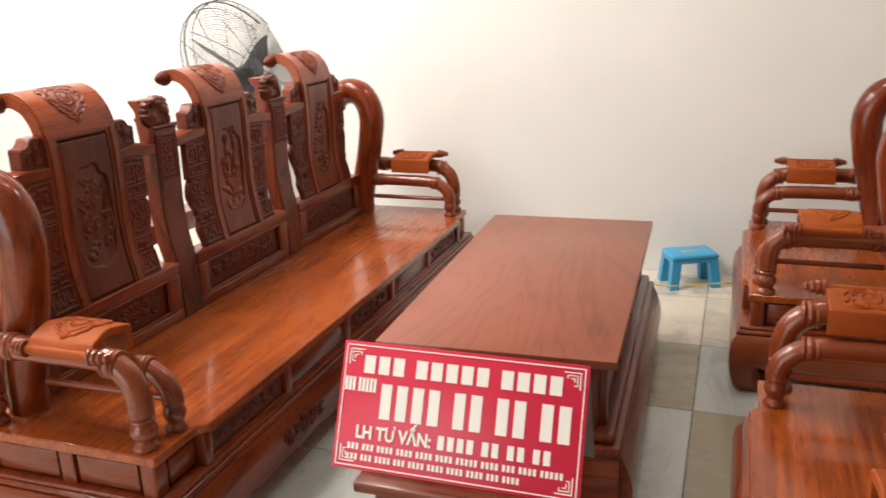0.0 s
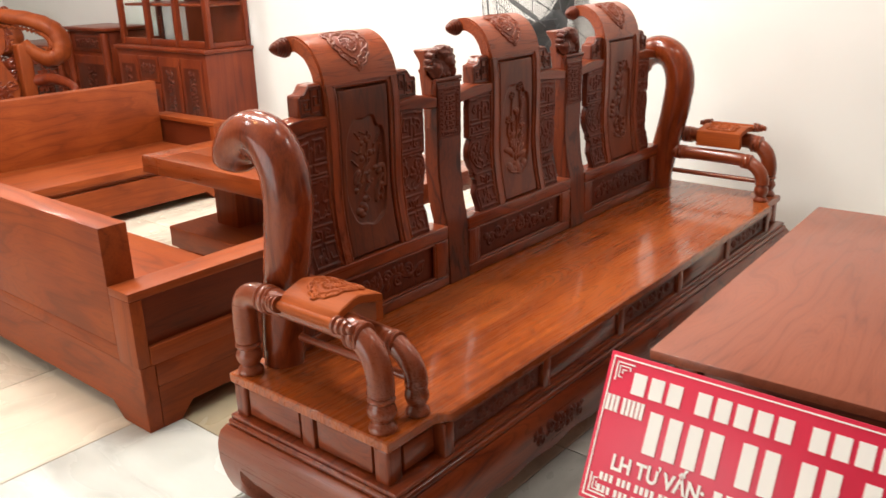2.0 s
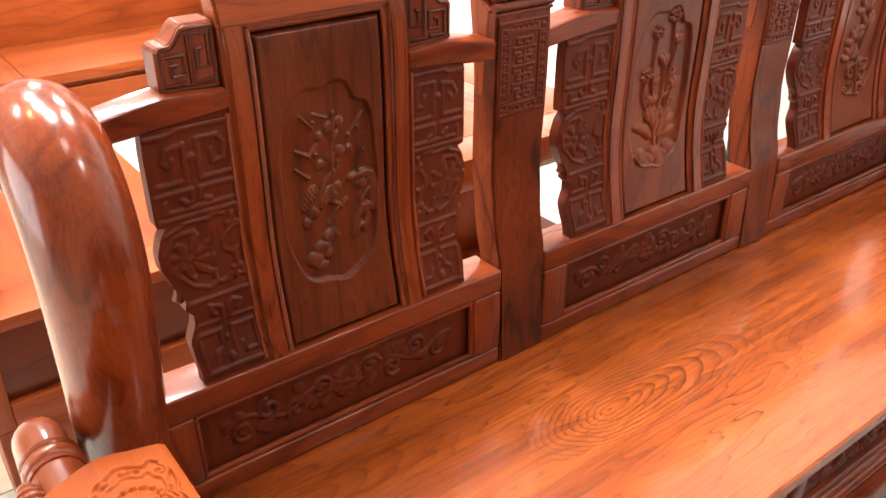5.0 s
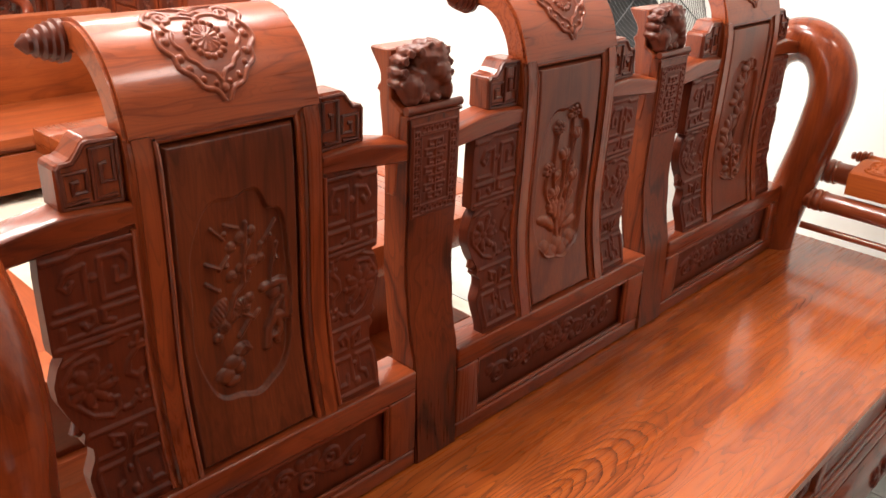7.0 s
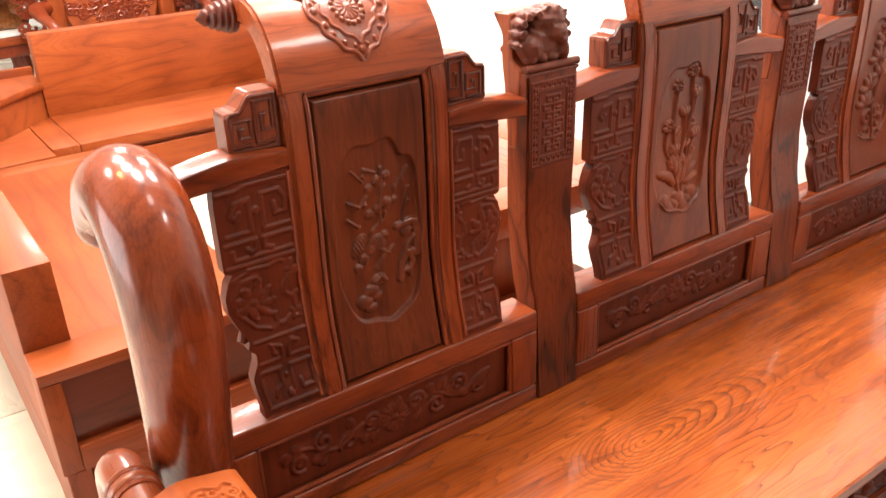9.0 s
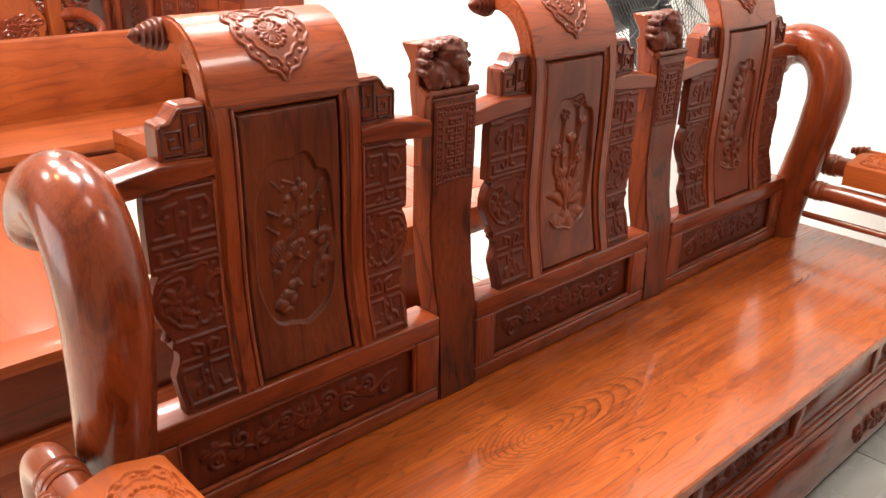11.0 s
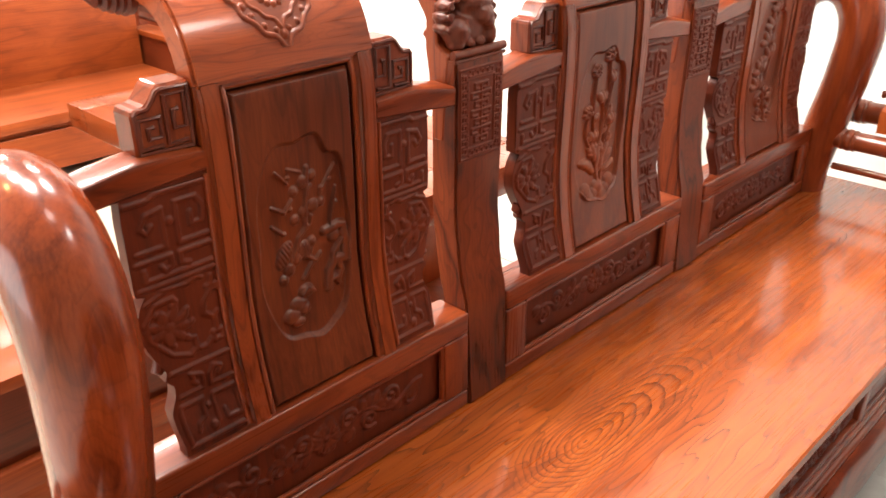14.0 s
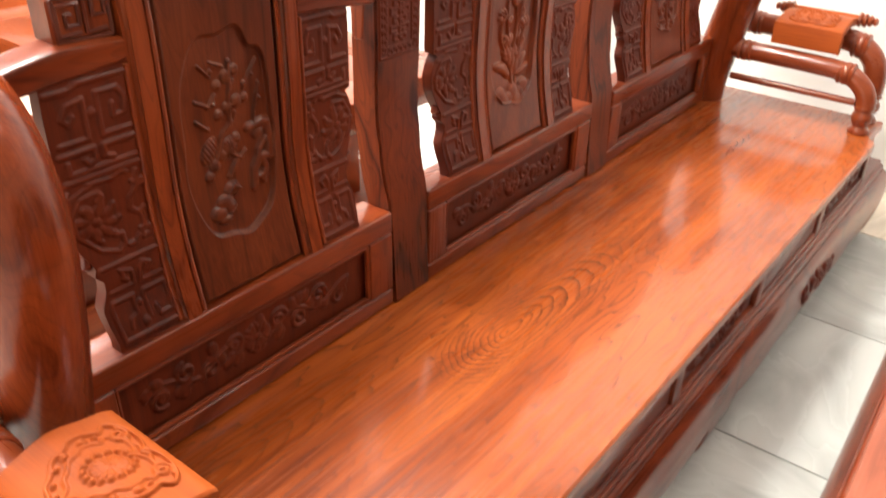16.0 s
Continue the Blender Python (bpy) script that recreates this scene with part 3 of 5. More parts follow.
def carve_medallion(A, B, r):
    """A cloud collar with a drop point: curls in the upper corners, beads in the lobes, a beaded sunflower at its heart."""
    A, B = A / r, B / r
    mirror = np.abs(A)
    loop = [(p.x, p.y) for p in spline([(x, y, 0) for x, y in COLLAR], 3)]
    inside = np.zeros(A.shape, bool)
    ring = loop + [(-x, y) for x, y in loop[::-1]]
    for (ax, ay), (bx, by) in zip(ring, ring[1:] + ring[:1]):
        if ay != by:
            inside ^= ((ay > B) != (by > B)) & (A < (bx - ax) * (B - ay) / (by - ay) + ax)
    H = c_line(mirror, B, loop, 0.048, 0.0046)
    inner = [(x * 0.70, 0.10 + (y - 0.10) * 0.66) for x, y in loop]
    H = np.maximum(H, c_line(mirror, B, inner, 0.038, 0.0034))
    H = np.maximum(H, c_line(mirror, B, c_spiral(0.60, 0.60, 0.19, 0.4, 1, 1.5), 0.045, 0.0042))
    H = np.maximum(H, c_line(mirror, B, [(0, 0.62), (0.14, 0.70), (0.30, 0.62), (0.42, 0.66)], 0.035, 0.0034))
    for x, y, q in ((0.78, 0.12, 0.075), (0.76, 0.28, 0.05), (0.66, -0.18, 0.07), (0.56, -0.36, 0.06), (0.36, -0.54, 0.055), (0.0, -0.70, 0.085), (0.14, -0.62, 0.045), (0.0, 0.78, 0.05)):
        H = np.maximum(H, c_ball(mirror, B, x, y, q, 0.0048))
    for k in range(16):
        a = k * 2 * math.pi / 16
        H = np.maximum(H, c_ball(A, B, 0.33 * math.cos(a), 0.12 + 0.33 * math.sin(a), 0.06, 0.0052))
    rad = np.hypot(A, B - 0.12)
    th = np.arctan2(A, B - 0.12)
    H = np.maximum(H, np.where(rad < 0.25, 0.0026 * (0.62 + 0.38 * np.cos(14 * th)) + 0.0022 * np.clip(1 - rad / 0.09, 0, 1), 0))
    return np.where(inside | (H > 0.0012), H, -0.006)


def carve_post(A, B, hw, hh):
    """A running key border round a long-life sign."""
    H = np.full(A.shape, 0.0)
    for q in (0.93, 0.62):
        a, b = hw * q, hh - hw * (1 - q)
        H = np.maximum(H, c_line(A, B, [(-a, -b), (a, -b), (a, b), (-a, b), (-a, -b)], 0.0024, 0.003, True))
    r, h = 0.0021, 0.003
    n = 10
    for i in range(n):
        z = -hh * 0.86 + (i + 0.5) * hh * 1.72 / n
        for s in (-1, 1):
            y = s * hw * 0.775
            H = np.maximum(H, c_line(A, B, [(y - 0.005, z - 0.0055), (y + 0.005, z - 0.0055), (y + 0.005, z + 0.004), (y - 0.002, z + 0.004), (y - 0.002, z - 0.001)], r, h, True))
    for i in range(5):
        y = -hw * 0.56 + (i + 0.5) * hw * 1.12 / 5
        for s in (-1, 1):
            z = s * (hh - hw * 0.225)
            H = np.maximum(H, c_line(A, B, [(y - 0.005, z - 0.005), (y + 0.005, z - 0.005), (y + 0.005, z + 0.004), (y - 0.002, z + 0.004)], r, h, True))
    H = np.maximum(H, c_line(A, B, [(0, -hh * 0.6), (0, hh * 0.6)], 0.003, 0.004))
    for k in range(-3, 4):
        z = k * hh * 0.19
        ww = hw * (0.28 if k % 2 else 0.42)
        for s in (-1, 1):
            H = np.maximum(H, c_line(A, B, [(0, z + 0.004), (s * ww, z + 0.004), (s * ww, z - 0.005), (s * ww * 0.4, z - 0.006)], 0.0028, 0.004))
    return H


# ---- the room ----
WALL_Y = 3.01


def wall(name, x0, x1, y0, y1, z0=-0.02, z1=3.4, paint=None):
    return tagged(part(name, boxed(x0, x1, y0, y1, z0, z1, bevel=0), paint or wall_paint, smooth=False), "plain painted showroom wall", "wall", kind="structure")


wall("wall_north", -8.5, 3.6, WALL_Y, WALL_Y + 0.15)
wall("wall_south", -8.5, -4.5, -4.75, -4.6, paint=dimming_paint)
wall("wall_south_end", 0.1, 3.6, -4.75, -4.6, paint=dimming_paint)
wall("wall_south_lintel", -4.5, 0.1, -4.75, -4.6, 2.65, 3.4, dimming_paint)
wall("wall_west", -8.65, -8.5, -4.75, WALL_Y + 0.15)
wall("wall_east", 3.6, 3.75, -4.75, WALL_Y + 0.15, paint=dimming_paint)
tagged(part("ceiling", boxed(-8.65, 3.75, -4.75, WALL_Y + 0.15, 3.3, 3.42, bevel=0), ceiling_paint, smooth=False), "plain white painted ceiling", "ceiling", kind="structure")
floor = tagged(part("floor", boxed(-8.65, 3.75, -4.75, WALL_Y + 0.15, -0.12, -0.004, bevel=0), grout, smooth=False), "polished stone tile floor with grey joints", "floor", kind="structure")


# ---- carved rosewood seats: long bench and armchairs ----
BACK = [(0.395, -0.523), (0.50, -0.528), (0.60, -0.532), (0.70, -0.552), (0.80, -0.562), (0.92, -0.560), (1.02, -0.559), (1.10, -0.561)]
SEAT_Z = 0.395
POST_W = 0.112


def back_x(z):
    """How far back the face of the backrest lies at a height: a shallow S."""
    pts = BACK
    if z <= pts[0][0]:
        return pts[0][1]
    for (a, xa), (b, xb) in zip(pts, pts[1:]):
        if z <= b:
            t = (z - a) / (b - a)
            t = t * t * (3 - 2 * t)
            return xa + (xb - xa) * t
    return pts[-1][1] - (z - 1.10) * 0.35


BACK_Z = np.linspace(0.395, 1.2, 400)
BACK_AT = np.array([back_x(float(z)) for z in BACK_Z])
ROLL = spline([(-0.532, 0, 0.60), (-0.552, 0, 0.70), (-0.562, 0, 0.80), (-0.560, 0, 0.92), (-0.559, 0, 1.02), (-0.561, 0, 1.09), (-0.568, 0, 1.135), (-0.585, 0, 1.185), (-0.618, 0, 1.227), (-0.666, 0, 1.250), (-0.716, 0, 1.246)], 6)
ROLL_AT = np.array([tuple(p) for p in ROLL])
ROLL_S = np.concatenate([[0], np.cumsum(np.hypot(np.diff(ROLL_AT[:, 0]), np.diff(ROLL_AT[:, 2])))])


def on_roll(S, Y, H):
    """Points H above the front of the splat's profile at arc length S."""
    x, z = np.interp(S, ROLL_S, ROLL_AT[:, 0]), np.interp(S, ROLL_S, ROLL_AT[:, 2])
    x2, z2 = np.interp(S + 0.004, ROLL_S, ROLL_AT[:, 0]), np.interp(S + 0.004, ROLL_S, ROLL_AT[:, 2])
    x1, z1 = np.interp(S - 0.004, ROLL_S, ROLL_AT[:, 0]), np.interp(S - 0.004, ROLL_S, ROLL_AT[:, 2])
    n = np.hypot(x2 - x1, z2 - z1) + 1e-9
    return x + H * (z2 - z1) / n, Y, z - H * (x2 - x1) / n


def roll_s(z):
    """Arc length at which the lower, rising part of the profile reaches a height."""
    return float(np.interp(z, ROLL_AT[:-6, 2], ROLL_S[:-6]))


def on_point(z):
    """The point of the profile at a height on its rising part."""
    q = roll_s(z)
    return float(np.interp(q, ROLL_S, ROLL_AT[:, 0])), 0.0, z


def bent_sheet(bm, path, y0, y1, front, back, cols=2):
    """A board that follows a profile in x and z, from y0 to y1, front and back metres off the profile."""
    rings = []
    for i, p in enumerate(path):
        d = (path[min(i + 1, len(path) - 1)] - path[max(i - 1, 0)]).normalized()
        nrm = Vector((d.z, 0, -d.x))
        f, b = p + nrm * front, p + nrm * back
        rings.append([Vector((f.x, y0 + (y1 - y0) * k / cols, f.z)) for k in range(cols + 1)] + [Vector((b.x, y1, b.z)), Vector((b.x, y0, b.z))])
    grid_faces(bm, rings)
    bmesh.ops.recalc_face_normals(bm, faces=bm.faces)
    return bm


def on_back(y, z, w):
    """A point w metres in front of the backrest's face."""
    return Vector((back_x(z) + w, y, z))


def turned_foot(bm, x, y, z=SEAT_Z, r=0.037):
    """Turned end of an arm rail: flared foot, bulb, waist and two rings."""
    k = 0.92 * r / 0.037
    prof = [(0.037, 0.0), (0.039, 0.005), (0.037, 0.013), (0.030, 0.019), (0.027, 0.025), (0.032, 0.032), (0.038, 0.043), (0.0395, 0.052), (0.037, 0.062), (0.030, 0.070), (0.029, 0.074), (0.036, 0.078), (0.038, 0.083), (0.036, 0.088), (0.031, 0.091), (0.035, 0.095), (0.037, 0.099), (0.034, 0.104), (0.032, 0.108)]
    lathe(bm, [(q * k, z + h) for q, h in prof], (x, y, 0), seg=24)
    bmesh.ops.recalc_face_normals(bm, faces=bm.faces)
    return bm


def collar(bm, x, y, z, r, axis="x"):
    prof = [(0.9, -0.024), (1.08, -0.022), (1.14, -0.018), (1.08, -0.013), (0.98, -0.011), (1.08, -0.009), (1.16, -0.003), (1.16, 0.003), (1.08, 0.009), (0.98, 0.011), (1.08, 0.013), (1.14, 0.018), (1.08, 0.022), (0.9, 0.024)]
    lathe(bm, [(r * q, h) for q, h in prof], (x, y, z), axis, 24)
    bmesh.ops.recalc_face_normals(bm, faces=bm.faces)
    return bm


def bench_arm(root, y_out, y_in, s, roll_z):
    """One armrest; s is +1 when the arm is at the low-y end."""
    rail = part("outer_arm_rail", tube(bmesh.new(), spline([(-0.555, y_out, 0.49), (-0.555, y_out, 0.55), (-0.548, y_out, 0.603), (-0.518, y_out, 0.630), (-0.46, y_out, 0.636), (-0.3, y_out, 0.636), (-0.16, y_out, 0.634), (-0.11, y_out, 0.619), (-0.073, y_out, 0.586), (-0.057, y_out, 0.54), (-0.055, y_out, 0.49)], 6), 0.0335, 20), rail_wood, root)
    for x in (-0.555, -0.055):
        part("turned_foot", turned_foot(bmesh.new(), x, y_out), rail_wood, rail)
    for x, z in ((-0.445, 0.636), (-0.118, 0.623)):
        part("collar", collar(bmesh.new(), x, y_out, z, 0.0335), rail_wood, rail)
    rail = part("inner_arm_rail", tube(bmesh.new(), spline([(-0.47, y_in, 0.575), (-0.3, y_in, 0.575), (-0.14, y_in, 0.571), (-0.09, y_in, 0.556), (-0.055, y_in, 0.527), (-0.041, y_in, 0.495), (-0.04, y_in, 0.47)], 6), 0.029, 20), rail_wood, root)
    part("turned_foot", turned_foot(bmesh.new(), -0.04, y_in, r=0.032), rail_wood, rail)
    for x, z in ((-0.425, 0.575), (-0.115, 0.566)):
        part("collar", collar(bmesh.new(), x, y_in, z, 0.029), rail_wood, rail)
    part("thin_arm_rail", tube(bmesh.new(), [(-0.46, y_in, 0.485), (-0.07, y_in, 0.485)], 0.011, 10), rail_wood, root)
    bm = bmesh.new()
    a, b = y_out - 0.042 * s, y_in + 0.010 * s
    prof = [(p.x, p.y) for p in spline([(a, roll_z + 0.008, 0), (a + 0.018 * s, 0.4 * roll_z + 0.6 * 0.700, 0), (a + 0.045 * s, 0.2 * roll_z + 0.8 * 0.703, 0), (a + 0.08 * s, 0.703, 0), (b - 0.040 * s, 0.695, 0), (b - 0.012 * s, 0.689, 0), (b, 0.683, 0)], 4)] + [(b + 0.001 * s, 0.680), (b + 0.001 * s, 0.617)]
    under = [(y - (0.024 * s if y == prof[-1][0] else 0), z) if k < 2 else (y, z - 0.024) for k, (y, z) in enumerate(prof[::-1])]
    under[1] = (under[1][0], under[1][1] - 0.012)
    xs = (-0.353, -0.350, -0.154, -0.151)
    rings = []
    for k, x in enumerate(xs):
        e = 0.003 if k in (0, 3) else 0
        rings.append([Vector((x, y, z - e)) for y, z in prof] + [Vector((x, y, z + (e if n_ > 1 else 0))) for n_, (y, z) in enumerate(under)])
    grid_faces(bm, rings)
    bmesh.ops.recalc_face_normals(bm, faces=bm.faces)
    pad = part("arm_pad", bm, pad_wood, root, "smooth orange-brown curved arm pad")
    bm = tube(bmesh.new(), [(-0.352, a + 0.003 * s, roll_z), (-0.152, a + 0.003 * s, roll_z)], 0.0125, 14)
    part("edge_roll", bm, pad_wood, pad)
    for x, d in ((-0.151, 1), (-0.353, -1)):
        bm = bmesh.new()
        lathe(bm, [(0.004, d * 0.056), (0.011, d * 0.053), (0.0125, d * 0.047), (0.009, d * 0.041), (0.016, d * 0.037), (0.0175, d * 0.031), (0.0125, d * 0.026), (0.020, d * 0.022), (0.021, d * 0.015), (0.015, d * 0.010), (0.022, d * 0.006), (0.0225, 0.0)], (x, a + 0.003 * s, roll_z), "x", 18)
        bmesh.ops.recalc_face_normals(bm, faces=bm.faces)
        part("scroll_finial", bm, rail_wood, pad)
    py, pz = np.array([p[0] for p in prof[:-2]]), np.array([p[1] for p in prof[:-2]])
    ps = np.linspace(0, 1, len(py))

    def put(U, V, H):
        return -0.338 + 0.172 * (U if s > 0 else 1 - U), np.interp(0.20 + 0.66 * V, ps, py), np.interp(0.20 + 0.66 * V, ps, pz) + H + 0.0005

    relief_part("pad_medallion", pad, pad_wood, 130, 100, put, lambda U, V: carve_medallion((U - 0.5) * 0.172, (V - 0.5) * 0.13, 0.070) * 1.15, "carved lobed medallion")
    return pad


def scroll_post(root, y):
    path = spline([(-0.535, y, 0.395), (-0.53, y, 0.48), (-0.508, y, 0.60), (-0.480, y, 0.72), (-0.463, y, 0.82), (-0.456, y, 0.89), (-0.468, y, 0.96), (-0.506, y, 1.016), (-0.565, y, 1.036), (-0.622, y, 1.018), (-0.656, y, 0.984), (-0.664, y, 0.958)], 6)
    n = len(path) - 1
    radii = []
    for i in range(n + 1):
        t = i / n
        radii.append(0.058 + 0.003 * t + 0.006 * math.sin(t * math.pi))
    end, d = path[-1], (path[-1] - path[-2]).normalized()
    for k in range(1, 6):
        a = k / 5 * math.pi / 2
        path.append(end + d * (0.03 * math.sin(a)))
        radii.append(max(0.004, 0.062 * math.cos(a)))
    return part("scroll_post", tube(bmesh.new(), path, radii, 26), post_wood, root)


def beast(post, y, w):
    """Carved top of a middle post: a crouching beast with a curled mane, worn round."""
    bm = bmesh.new()

    def lump(x, dy, z, rx, ry, rz, rough=0.10):
        made = bmesh.ops.create_icosphere(bm, subdivisions=3, radius=1.0)["verts"]
        for v in made:
            k = 1 + rough * noise.noise(v.co * 2.6 + Vector((dy * 90, z * 50, x * 30)))
            v.co = Vector((x + v.co.x * rx * k, y + dy + v.co.y * ry * k, z + v.co.z * rz * k))

    lump(-0.592, 0.002, 1.122, 0.030, 0.050, 0.036)
    lump(-0.590, 0.018, 1.160, 0.032, 0.040, 0.032, 0.16)
    lump(-0.572, 0.024, 1.143, 0.022, 0.026, 0.020)
    lump(-0.566, 0.034, 1.128, 0.014, 0.016, 0.012)
    lump(-0.578, -0.030, 1.118, 0.024, 0.024, 0.028)
    lump(-0.575, 0.040, 1.108, 0.022, 0.017, 0.022)
    for dy in (-0.036, -0.010, 0.016, 0.042):
        lump(-0.574, dy, 1.099, 0.018, 0.013, 0.011, 0.05)
    for k, (dy, z) in enumerate(((-0.050, 1.148), (-0.047, 1.166), (-0.034, 1.178), (-0.050, 1.130), (-0.014, 1.180), (0.008, 1.186), (0.030, 1.184), (0.048, 1.174), (0.056, 1.156), (0.058, 1.138))):
        lump(-0.592, dy, z - 0.003, 0.022, 0.012, 0.010, 0.3)
        c = [Vector((-0.571, y + dy + q[0], z - 0.003 + q[1])) for q in c_spiral(0, 0, 0.008, k, 1, 1.3)]
        tube(bm, c, 0.0024, 5)
    for dy in (0.010, 0.034):
        lump(-0.565, dy, 1.160, 0.007, 0.007, 0.006, 0)
    bmesh.ops.recalc_face_normals(bm, faces=bm.faces)
    ob = part("beast_carving", bm, beast_wood, post, "dark carved beast head on the post top")
    fuse = ob.modifiers.new("fuse", "REMESH")
    fuse.mode, fuse.voxel_size, fuse.use_smooth_shade = "VOXEL", 0.0022, True
    return ob


def middle_post(root, y):
    w = POST_W
    zs = [0.395 + (1.08 - 0.395) * i / 18 for i in range(19)]
    path = [Vector((back_x(z), 0, z)) for z in zs]
    bm = bent_sheet(bmesh.new(), path, y - w / 2, y + w / 2, 0.006, -0.056)
    for v in bm.verts:
        if v.co.y > y:
            v.co.y += 0.013 * min(1.0, max(0.0, (v.co.z - 0.5) / 0.45))
    bmesh.ops.bevel(bm, geom=[e for e in bm.edges if e.calc_face_angle(0) > 0.8], offset=0.004, segments=2, affect="EDGES")
    post = part("back_post", bm, post_face, root)
    bm = bmesh.new()
    h = w / 2
    side = [(-0.585, 0.93), (-0.610, 0.93), (-0.614, 0.99), (-0.620, 1.05), (-0.626, 1.090), (-0.626, 1.106), (-0.632, 1.110), (-0.632, 1.118), (-0.624, 1.123), (-0.624, 1.138), (-0.629, 1.148), (-0.638, 1.160), (-0.650, 1.176), (-0.648, 1.181), (-0.600, 1.181), (-0.598, 1.10), (-0.572, 1.082), (-0.575, 1.03)]
    slab(bm, side, lambda u, v, d: Vector((u, y - h - 0.002 + d, v)), w - 0.004, 0.003)
    bmesh.ops.recalc_face_normals(bm, faces=bm.faces)
    part("post_cap", bm, wood_z, post)
    beast(post, y, w)
    bm = tube(bmesh.new(), [(-0.558, y - h - 0.003, 1.086), (-0.558, y + h + 0.015, 1.086)], 0.0075, 10)
    tube(bm, [(-0.555, y - h - 0.001, 1.075), (-0.555, y + h + 0.013, 1.075)], 0.0035, 8)
    part("post_band", bm, beast_wood, post)
    zs_, xs_ = BACK_Z, BACK_AT
    relief_part("fret_carving", post, carved, 90, 150, lambda U, V, H: (np.interp(0.895 + 0.168 * V, zs_, xs_) + H + 0.0064, y + 0.006 + (U - 0.5) * w, 0.895 + 0.168 * V), lambda U, V: 0.75 * carve_post((U - 0.5) * w, (V - 0.5) * 0.168, w / 2, 0.084), "dark carved key border and long-life sign")
    return post


SPLAT_HW = 0.152
OPEN_HW, OPEN_TOP = 0.112, 1.122


def splat(root, y, seed):
    """One carved back splat: bent frame, inset panel with a blossom relief, rolled top with horn ends and a medallion."""
    hw = SPLAT_HW
    low = [p for p in ROLL if p.z < OPEN_TOP - 0.016]
    k = len([p for p in ROLL if p.z < OPEN_TOP + 0.006])
    cap_path = [Vector(on_point(OPEN_TOP))] + ROLL[k:]
    bm = bent_sheet(bmesh.new(), cap_path, y - hw, y + hw, 0.010, -0.034, 8)
    bmesh.ops.bevel(bm, geom=[e for e in bm.edges if e.calc_face_angle(0) > 0.8], offset=0.005, segments=2, affect="EDGES")
    top = part("rolled_top", bm, roll_board, root)
    sm = roll_s(1.152)
    relief_part("top_medallion", top, crevice_shade_wood, 150, 140, lambda U, V, H: on_roll(sm + 0.142 * V, y + (U - 0.5) * 0.150, H * 0.9 + 0.0104), lambda U, V: carve_medallion((U - 0.5) * 0.184, (V - 0.5) * 0.160 - 0.004, 0.092), "carved lobed medallion with crevice shade in its wood colour")
    full = [Vector((back_x(0.588), 0, 0.588))] + low + [Vector(on_point(OPEN_TOP + 0.012))]
    for s in (-1, 1):
        bm = bent_sheet(bmesh.new(), full, *((y - hw + 0.0005, y - OPEN_HW) if s < 0 else (y + OPEN_HW, y + hw - 0.0005)), 0.0095, -0.03, 6)
        bmesh.ops.bevel(bm, geom=[e for e in bm.edges if e.calc_face_angle(0) > 0.8], offset=0.008, segments=3, affect="EDGES")
        part("stile", bm, stile_wood, root)
        lip = [Vector((p.x + 0.0015, y + s * (OPEN_HW - 0.002), p.z)) for p in low] + [Vector((back_x(1.117) + 0.0015, y + s * (OPEN_HW - 0.002), OPEN_TOP - 0.003))]
        part("bead_moulding", tube(bmesh.new(), lip, 0.0048, 8), stile_wood, root)
        bm = bmesh.new()
        c = ROLL[-3]
        prof = [(0.028, -0.004), (0.028, 0.002), (0.029, 0.006), (0.025, 0.009), (0.026, 0.015), (0.022, 0.018), (0.023, 0.024), (0.018, 0.028), (0.019, 0.034), (0.013, 0.038), (0.0135, 0.044), (0.008, 0.050), (0.002, 0.056)]
        lathe(bm, [(r, s * h) for r, h in prof], (c.x - 0.010, y + s * hw, c.z - 0.020), "y", 16)
        bmesh.ops.recalc_face_normals(bm, faces=bm.faces)
        part("horn_end", bm, carved, top)
    part("bead_moulding", tube(bmesh.new(), [Vector((back_x(1.117) + 0.0015, q, OPEN_TOP - 0.003)) for q in (y - OPEN_HW + 0.002, y + OPEN_HW - 0.002)], 0.0048, 8), wood_y, root)
    part("panel_groove", bent_sheet(bmesh.new(), full, y - OPEN_HW - 0.004, y + OPEN_HW + 0.004, -0.0135, -0.026), carved, root)
    pw = 0.104
    bm = bent_sheet(bmesh.new(), [p for p in low if 0.604 < p.z], y - pw, y + pw, -0.010, -0.02)
    panel_mat = pale_panel_wood if seed else panel_wood
    pan = part("inset_panel", bm, panel_mat, root)
    s0, s1 = roll_s(0.610), roll_s(1.112)
    rnd = random.Random(seed + 3)
    picture = (scene_plum, scene_lotus, scene_orchid)[seed % 3]

    def height(U, V):
        A, B = (U - 0.5) * 2 * pw, (V - 0.5) * (s1 - s0)
        hole = cartouche(A, B, 0.086, 0.166, 0.0098)
        pic = 1.3 * picture(A, B, rnd) if picture is scene_plum else 1.5 * picture(A / 1.38, B / 1.25, rnd)
        inside = hole < -0.0006
        edge = np.minimum(np.minimum(U, 1 - U) * 2 * pw, np.minimum(V, 1 - V) * (s1 - s0))
        return hole + np.where(inside, pic, 0) + 0.003 - 0.010 * np.clip(1 - edge / 0.007, 0, 1) ** 1.5

    relief_part("panel_carving", pan, panel_mat, 171, 391, lambda U, V, H: on_roll(s0 + (s1 - s0) * V, y + (U - 0.5) * 2 * pw, H), height, "dark panel carved with a flower picture")
    return top, pan


